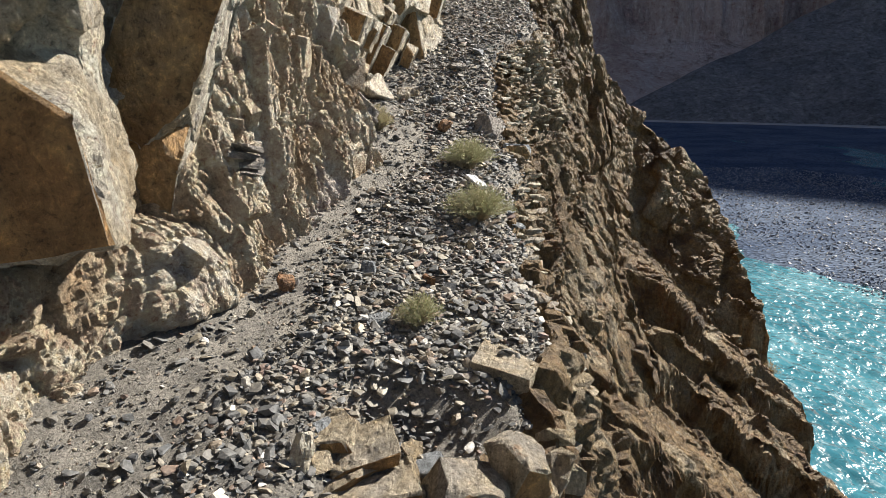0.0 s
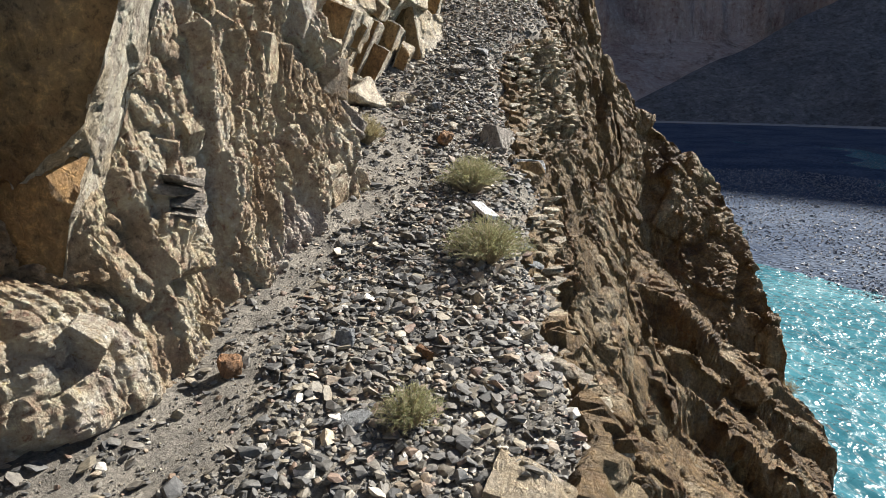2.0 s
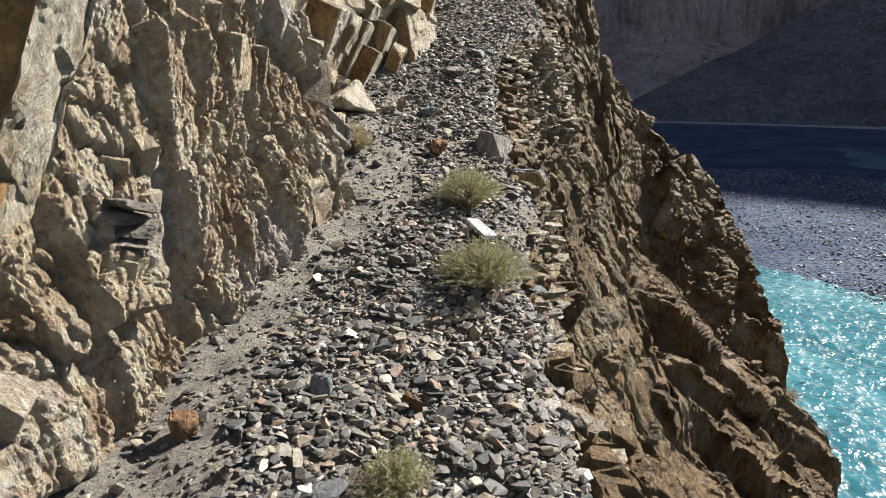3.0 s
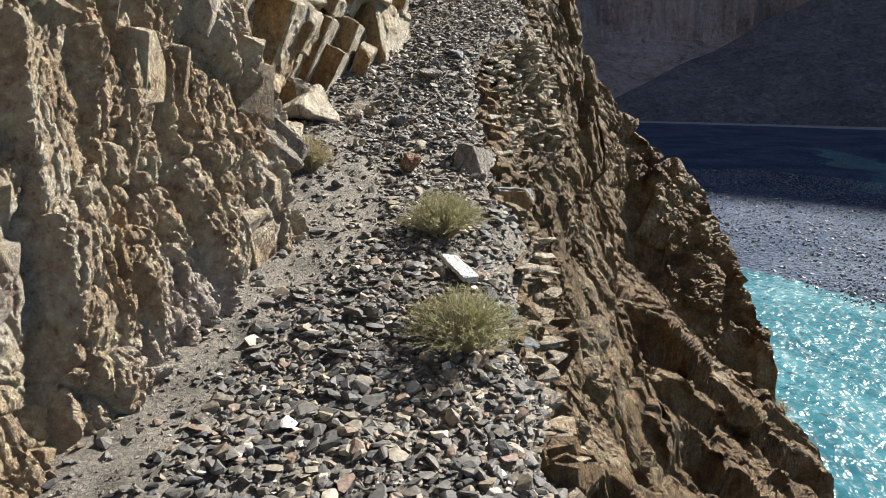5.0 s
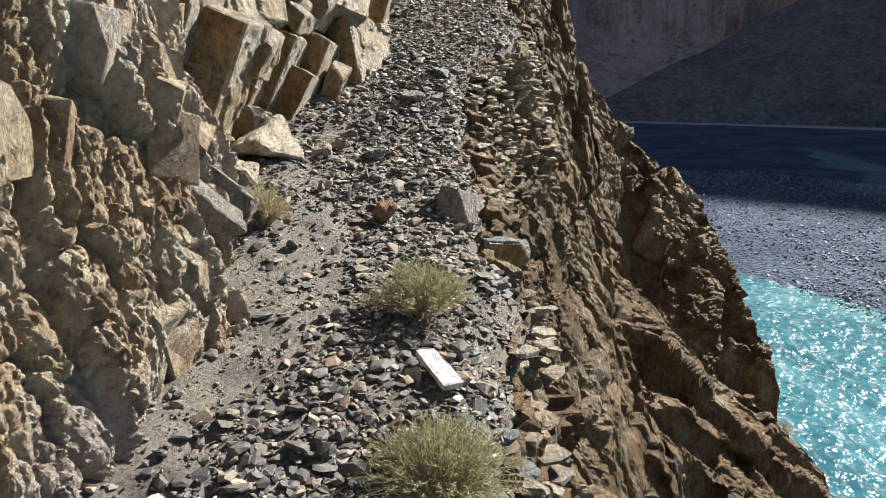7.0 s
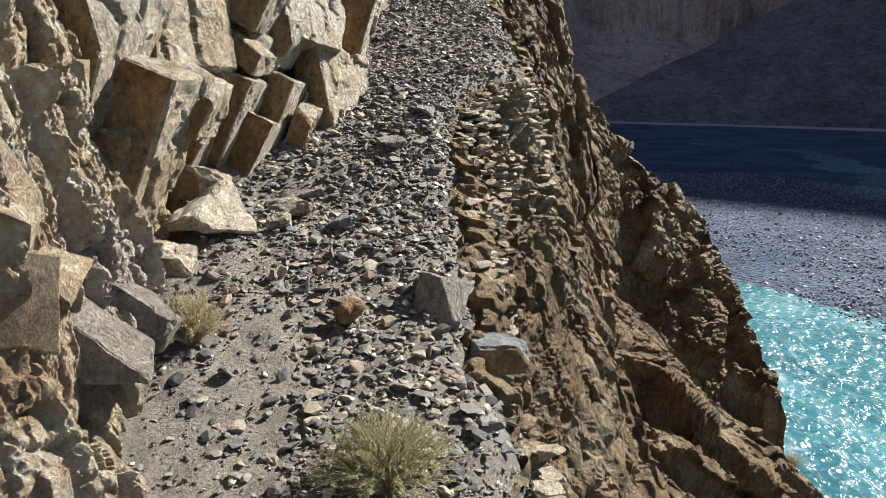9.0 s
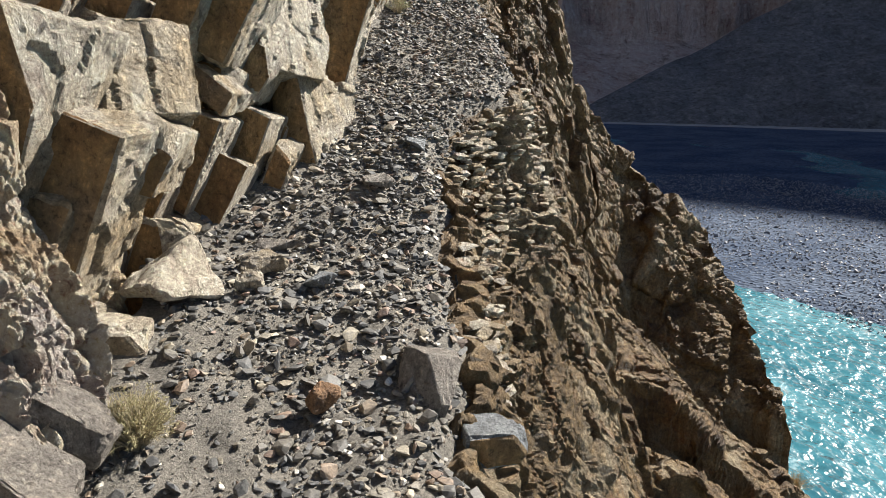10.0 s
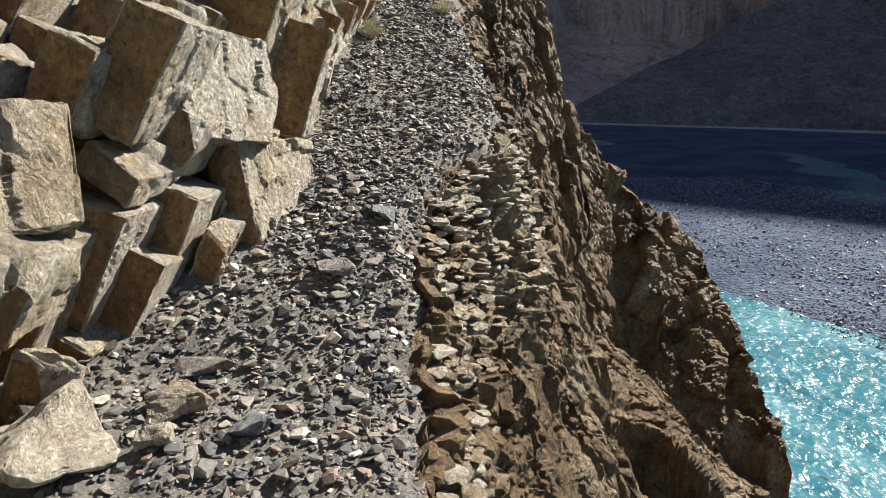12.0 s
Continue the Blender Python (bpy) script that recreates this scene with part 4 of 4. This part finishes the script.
    boulder("white_stone", (-1.33, 3.86, 1.40), (0.14, 0.16, 0.16), (5, 15, 10), MAT_PALE, "whitish stone bedded in the rock face", "rock", 96)
    boulder("grey_rock", (-0.45, 3.92, None), (0.1, 0.09, 0.09), (0, 10, 10), MAT_SLATE, "dark grey angular rock among rubble", "rock", 75, sink=0.1)


def slump_rocks():
    """Broken slabs and chunks where the outer edge has slumped away."""
    rng = np.random.default_rng(83)
    for k in range(44):
        x, y = rng.uniform(-0.55, 0.6), rng.uniform(1.95, 2.75)
        s = rng.uniform(0.08, 0.19)
        boulder("rock", (x, y, None), (s * 1.2, s, s * rng.uniform(0.35, 0.7)), (rng.normal(12, 14), rng.normal(0, 16), rng.uniform(0, 360)),
                (MAT_BLOCK, MAT_GREYBLOCK, MAT_BLOCK, MAT_SLATE)[k % 4], ("tan broken rock in the slumped trail edge", "grey brown broken rock in the slumped trail edge", "tan broken rock in the slumped trail edge", "dark slate chunk in the slumped trail edge")[k % 4], "rock", 200 + k, sink=0.25, detail=2)["group"] = "rocks in the slumped edge"


def lip_rocks():
    """Broken blocks on the lip of the drop beside the slump."""
    rng = np.random.default_rng(87)
    for k in range(30):
        y = rng.uniform(1.9, 2.9)
        x = float(edge(y)) + rng.uniform(0.02, 0.4)
        z = float(cliff_height(np.array([x]), np.array([y]))[0])
        s = rng.uniform(0.12, 0.26)
        boulder("rock", (x, y, z - 0.1 * s), (s * 1.2, s, s * rng.uniform(0.5, 0.9)), (rng.normal(8, 12), rng.normal(14, 12), rng.uniform(0, 360)),
                MAT_BLOCK, "tan broken block on the lip of the drop", "rock", 300 + k, detail=2)["group"] = "blocks on the lip of the drop"


def embed(face, made, picks_from, chips_from, parts, material, rest_label, front=None):
    """Sets blocks into a rock face: the largest as parts, the others joined."""
    rng = np.random.default_rng(len(made))
    picks = rng.integers(1 << 20, size=len(made))
    order = sorted(range(len(made)), key=lambda i: -made[i][1][0] * made[i][1][2])[:parts]
    keep = set(order)
    rest = [i for i in range(len(made)) if i not in keep]
    if rest:
        me = joined("rock_pieces", chips_from, picks[rest] % len(chips_from), [turned(*made[i]) for i in rest])
        tagged(part("rock_pieces", me, material, face, rest_label), kind="stuff")
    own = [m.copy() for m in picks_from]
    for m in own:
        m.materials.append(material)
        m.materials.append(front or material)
    for i in order:
        at, size, rx, ry, rz = made[i]
        ob = part("rock", own[picks[i] % len(own)], material, face)
        ob.matrix_basis = pose(*at, rx, ry, rz) @ Matrix.Diagonal((*size, 1))


def wall_blocks():
    """Joint blocks that stand out of the rock face."""
    rng = np.random.default_rng(17)
    n1 = 60
    y = rng.uniform(3.2, 7.2, n1)
    h = 2.2 * rng.random(n1) ** 1.3
    at = wall_surface(y, h)
    made = []
    for i in range(n1):
        if y[i] < 3.75 and h[i] > 0.75:
            continue
        s = math.exp(rng.normal(math.log(0.08), 0.45))
        size = (s * rng.uniform(0.9, 1.4), s * rng.uniform(0.7, 1.2), s * rng.uniform(1.3, 2.6))
        made.append((at[i] + (-0.36 * size[0], 0.15 * size[1], 0), size, rng.normal(8, 10), rng.normal(14, 12), rng.normal(20, 25)))
    embed(bpy.data.objects["wall_left"], made, SLABS, CHIPS, 40, MAT_WALL, "small broken pieces of the tan rock face")
    slab_blocks()
    main_blocks()


def main_blocks():
    """The great blocks of the face; all their joints lean the same way."""
    near, far = bpy.data.objects["wall_left"], bpy.data.objects["wall_slabs"]
    # two pillars with an open cleft between them
    set_block(near, (-1.88, 2.66, 1.40), (1.1, 0.6, 0.8), (-3, -8, 14), 501, loose=0.1, cuts=3, rough=0.02)
    set_block(near, (-2.0, 2.74, 2.36), (1.16, 0.56, 1.2), (-14, 4, 18), 502, front=MAT_SLAB, loose=0.1, cuts=3, rough=0.02)
    set_block(near, (-1.36, 3.6, 1.98), (0.46, 0.36, 1.25), (-2, 22, 8), 503, loose=0.08, cuts=3, rough=0.018)
    set_block(near, (-1.53, 3.58, 1.25), (0.3, 0.36, 0.8), (0, 14, 6), 504, loose=0.08, cuts=3, rough=0.018)
    # tall leaning slabs past the corner
    set_block(far, (-1.06, 7.34, 1.98), (0.30, 0.46, 0.95), (-3, 22, -4), 511, loose=0.08, cuts=3, rough=0.016)
    set_block(far, (-1.16, 7.3, 2.4), (0.3, 0.6, 0.9), (-3, 20, -6), 512, cuts=2)
    set_block(far, (-0.90, 7.78, 2.62), (0.22, 0.5, 0.5), (-6, -20, -38), 513, front=MAT_SLAB, loose=0.12, cuts=4, rough=0.016)
    set_block(far, (-0.82, 7.72, 2.2), (0.2, 0.5, 0.36), (-2, 26, 2), 514, cuts=2)
    set_block(far, (-0.90, 8.52, 2.13), (0.30, 0.52, 0.60), (-2, 26, -4), 515, cuts=0, rough=0.007)
    set_block(far, (-1.04, 8.42, 2.34), (0.12, 0.4, 0.58), (-2, 26, -4), 516, cuts=1)
    set_block(far, (-1.00, 8.44, 1.74), (0.36, 0.5, 0.17), (0, 33, -6), 517, cuts=1)
    set_block(far, (-0.72, 8.96, 2.0), (0.27, 0.52, 0.84), (-2, 23, -4), 518, cuts=0, rough=0.008)
    set_block(far, (-0.48, 9.02, 1.94), (0.15, 0.42, 0.5), (-2, 24, 0), 519, cuts=2)
    set_block(far, (-0.60, 8.66, 2.96), (0.27, 0.56, 0.62), (-2, 29, -4), 520, cuts=1)
    set_block(far, (-0.84, 8.5, 2.9), (0.24, 0.54, 0.4), (-2, 27, -6), 521, cuts=1)
    set_block(far, (-0.72, 8.56, 2.52), (0.3, 0.5, 0.16), (0, 35, -6), 522, cuts=1)
    set_block(far, (-0.48, 9.22, 2.86), (0.32, 0.8, 0.66), (-6, -14, -26), 523, loose=0.12, cuts=4, rough=0.014)
    set_block(far, (-0.56, 8.98, 2.62), (0.2, 0.5, 0.34), (-2, 34, -2), 524, cuts=2)
    set_block(far, (-0.28, 9.55, 2.24), (0.28, 0.8, 0.62), (-6, -10, -22), 525, loose=0.12, cuts=4, rough=0.014)
    set_block(far, (-0.14, 10.5, 2.92), (0.34, 0.7, 0.8), (-2, 18, -2), 526, cuts=2)
    set_block(far, (-0.43, 10.1, 3.2), (0.4, 0.7, 0.8), (-2, 24, -2), 527, cuts=2)


def slab_blocks():
    """Slabs between three sets of joints that all lean the same way; those at the face of the wall are built."""
    face = bpy.data.objects["wall_slabs"]
    rng = np.random.default_rng(19)
    turn = (-8, 26, -4)
    axes = np.array(Euler([radians(a) for a in turn]).to_matrix())
    middle = np.array((-0.4, 9.0, 2.4))
    across = np.concatenate([[-4], -4 + np.cumsum(rng.uniform(0.14, 0.34, 44))])
    deep = np.concatenate([[-3.2], -3.2 + np.cumsum(rng.choice([0.09, 0.2, 0.28, 0.4], 40))])
    made, chips = [], []
    for j in range(len(deep) - 1):
        for i in range(len(across) - 1):
            u = -4.5 + 0.6 * rng.random()
            while u < 4.5:
                tall = rng.uniform(0.24, 0.8)
                lo = np.array((across[i], deep[j], u))
                hi = np.array((across[i + 1], deep[j + 1], u + tall))
                u += tall
                at = middle + axes @ ((lo + hi) / 2)
                h = at[2] - float(np.interp(at[1], RISE_Y, RISE_Z)) + 0.14 * float(foot(at[1]))
                if not (7.0 < at[1] < 15 and -0.3 < h < 2.7):
                    continue
                behind = float(slab_face(np.array([at[1]]), np.array([h]))[0, 0]) - at[0] + rng.normal(0, 0.045)
                if not (0.26 if at[1] < 10.2 else 0.1) < behind < 0.6:
                    continue
                size = (hi - lo) * (1.03, 1.03, 1.02)
                spin = rng.normal(0, 1.6, 3)
                made.append((at, tuple(size), turn[0] + spin[0], turn[1] + spin[1], turn[2] + spin[2]))
    # Ochre fronts carry the shade in their colour, pale sides the sun.
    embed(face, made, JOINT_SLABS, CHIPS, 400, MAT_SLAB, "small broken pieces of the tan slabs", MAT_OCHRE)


def cliff_blocks():
    """Plates and blocks standing out of the lower cliff."""
    face = bpy.data.objects["cliff_right"]
    me = face.data
    co, no = np.zeros(len(me.vertices) * 3, np.float32), np.zeros(len(me.vertices) * 3, np.float32)
    me.vertices.foreach_get("co", co)
    me.vertices.foreach_get("normal", no)
    co, no = co.reshape(-1, 3), no.reshape(-1, 3)
    rng = np.random.default_rng(29)
    pick = rng.integers(len(co), size=420)
    made = []
    for i in pick:
        x, y, z = co[i]
        d = x - float(edge(y))
        if d < 0.12 or z < -10 or y < 2 or (d < 2 and rng.random() < 0.6):
            continue
        s = min(0.2, math.exp(rng.normal(math.log(0.09 + 0.01 * min(d, 6)), 0.4)))
        size = (s * rng.uniform(0.8, 1.3), s * rng.uniform(0.7, 1.2), s * rng.uniform(0.8, 1.5))
        at = co[i] - no[i] * 0.46 * min(size[0], size[1])
        made.append((at, size, rng.normal(4, 12), rng.normal(-28, 14), rng.normal(0, 30)))
    embed(face, made, SLABS, CHIPS, 140, MAT_CLIFF, "small broken pieces of the brown cliff")


def stone_edging():
    """Dry-laid flat stones that hold up the outer edge of the trail."""
    wall = tagged(new("dry_stone_wall"), "pale dry-laid stones holding up the outer trail edge", "stone wall")
    rng = np.random.default_rng(23)
    for y0, y1, deep, n in ((7.6, 9.9, 0.9, 230), (9.9, 11.6, 1.2, 260), (3.0, 6.6, 0.35, 80)):
        for _ in range(n):
            y = rng.uniform(y0, y1)
            d = deep * rng.random() ** 1.3
            s = rng.uniform(0.07, 0.19)
            x = float(edge(y)) + 0.1 + 0.32 * d + rng.uniform(-0.05, 0.04)
            z = float(np.interp(y, RISE_Y, RISE_Z)) - 0.14 * x - 0.12 - d
            pick = int(rng.integers(len(EDGERS)))
            ob = part("stone", EDGERS[pick], None, wall)
            ob.matrix_basis = pose(x, y, z, rng.normal(3, 5), rng.normal(4, 6), rng.uniform(0, 360)) @ Matrix.Diagonal((s, s, s * rng.uniform(0.8, 1.2), 1))


EDGERS = [hull_mesh("stone", block_points(RNG, 0.6, 13) * (1, 0.75, 0.3)) for _ in range(8)]
for k, me in enumerate(EDGERS):
    me.materials.append((MAT_BLOCK, MAT_PALE, MAT_BLOCK, MAT_WALL)[k % 4])


# ---- shrubs ----
def shrub(at, width, height, leaf, label, seed, stems=150, leaves=14, category="shrub"):
    """A low cushion of thin forking stems with many small narrow leaves."""
    rng = np.random.default_rng(seed)
    root = tagged(new("shrub"), label, category)
    root.location = at
    sv, sf, lv, lf = [], [], [], []

    def twig(a, b, r):
        d = b - a
        side = np.cross(d, (0.3, 0.5, 0.8))
        side /= np.linalg.norm(side) + 1e-9
        other = np.cross(d / (np.linalg.norm(d) + 1e-9), side)
        n = len(sv)
        for q, k in ((a, r), (b, r * 0.6)):
            for t in range(3):
                ang = 2.094 * t
                sv.append(q + k * (side * math.cos(ang) + other * math.sin(ang)))
        for t in range(3):
            u = (t + 1) % 3
            sf.append((n + t, n + u, n + 3 + u, n + 3 + t))

    for _ in range(stems):
        ang, lean = rng.uniform(0, 2 * math.pi), rng.random() ** 0.6
        reach = np.array((math.cos(ang) * lean * width / 2, math.sin(ang) * lean * width / 2, height * (1 - 0.62 * lean ** 2) * rng.uniform(0.65, 1.08)))
        a = np.array((math.cos(ang), math.sin(ang), 0)) * width * 0.08 * rng.random()
        pts = [a + (reach - a) * t + rng.normal(0, 0.05 * width, 3) * t * (1.2 - t) + np.array((0, 0, 0.10 * height * math.sin(3.1 * t))) for t in (0, 0.35, 0.7, 1.0)]
        for k in range(3):
            twig(pts[k], pts[k + 1], 0.0022 * (1 - 0.2 * k))
        for f in range(leaves):
            t = rng.uniform(0.35, 1.0)
            i = 1 if t < 0.7 else 2
            p = pts[i] + (pts[i + 1] - pts[i]) * ((t - (0.35, 0.7)[i - 1]) / 0.35 if i == 1 else (t - 0.7) / 0.3)
            d = (pts[i + 1] - pts[i]) + rng.normal(0, 0.06, 3) + np.array((0, 0, 0.03))
            d /= np.linalg.norm(d) + 1e-9
            w = np.cross(d, rng.normal(size=3))
            w /= np.linalg.norm(w) + 1e-9
            ln, wd = rng.uniform(0.01, 0.024), rng.uniform(0.001, 0.0024)
            n = len(lv)
            lv.extend([p, p + d * ln * 0.5 + w * wd, p + d * ln + np.array((0, 0, -0.002)), p + d * ln * 0.5 - w * wd])
            lf.append((n, n + 1, n + 2, n + 3))
    part("branchwork", raw_mesh("branchwork", np.array(sv), np.array(sf)), MAT_TWIG, root, "dry brown twigs")
    part("foliage", raw_mesh("foliage", np.array(lv), np.array(lf)), leaf, root)
    return root


def on_trail(x, y):
    return (x, y, float(trail_height(np.array([x]), np.array([y]))[0]))


def shrubs():
    shrub(on_trail(-0.13, 3.45), 0.32, 0.18, MAT_LEAF, "small yellow-green shrub growing among trail rubble", 3, 170, 20)
    shrub(on_trail(0.26, 4.9), 0.6, 0.28, MAT_LEAF, "round olive green shrub on the stony trail", 4, 420, 26)
    shrub(on_trail(0.22, 5.95), 0.58, 0.28, MAT_LEAF, "spreading olive green shrub near the trail edge", 5, 400, 26)
    shrub(on_trail(-0.63, 6.62), 0.34, 0.24, MAT_DRYLEAF, "dry straw-coloured shrub at the foot of the wall", 6, 300, 16)
    shrub(on_trail(0.34, 13.0), 0.36, 0.24, MAT_LEAF, "bright green tuft at the foot of the rock face", 8, 120, 14)
    shrub(on_trail(1.25, 14.4), 0.4, 0.22, MAT_DRYLEAF, "pale dry shrub at the trail edge", 9, 120, 12)


def cliff_shrub():
    y, x = 16.3, 8.6
    z = float(cliff_height(np.array([x]), np.array([y]))[0])
    shrub((x, y, z + 0.02), 0.7, 0.5, MAT_GOLD, "orange autumn shrub on the cliff above the river", 12, 160, 16)


def river_cobbles():
    """Cobbles and small boulders on the gravel bar."""
    rng = np.random.default_rng(37)
    n = 27000
    y = 30 + 62 * rng.random(n) ** 1.25
    x = shore(y) - 0.8 + 46 * rng.random(n) ** 1.1
    z = valley_height(x, y)
    size = np.exp(rng.normal(math.log(0.135), 0.4, n)).clip(0.07, 0.42)
    me = joined("river_cobbles", PEBBLES, rng.integers(len(PEBBLES), size=n), [turned((x[i], y[i], z[i] + 0.12 * size[i]), (size[i], size[i], size[i] * 1.2), rng.normal(0, 18), rng.normal(0, 18), rng.uniform(0, 360)) for i in range(n)])
    me.materials.append(MAT_COBBLE)
    tagged(new("river_cobbles", me), "dark grey cobbles covering the gravel bar beside the river", "cobbles", kind="stuff")


river_cobbles()
rocks_on_trail()
slump_rocks()
lip_rocks()
shrubs()
cliff_shrub()
stone_edging()
wall_blocks()
cliff_blocks()
trail_stones()
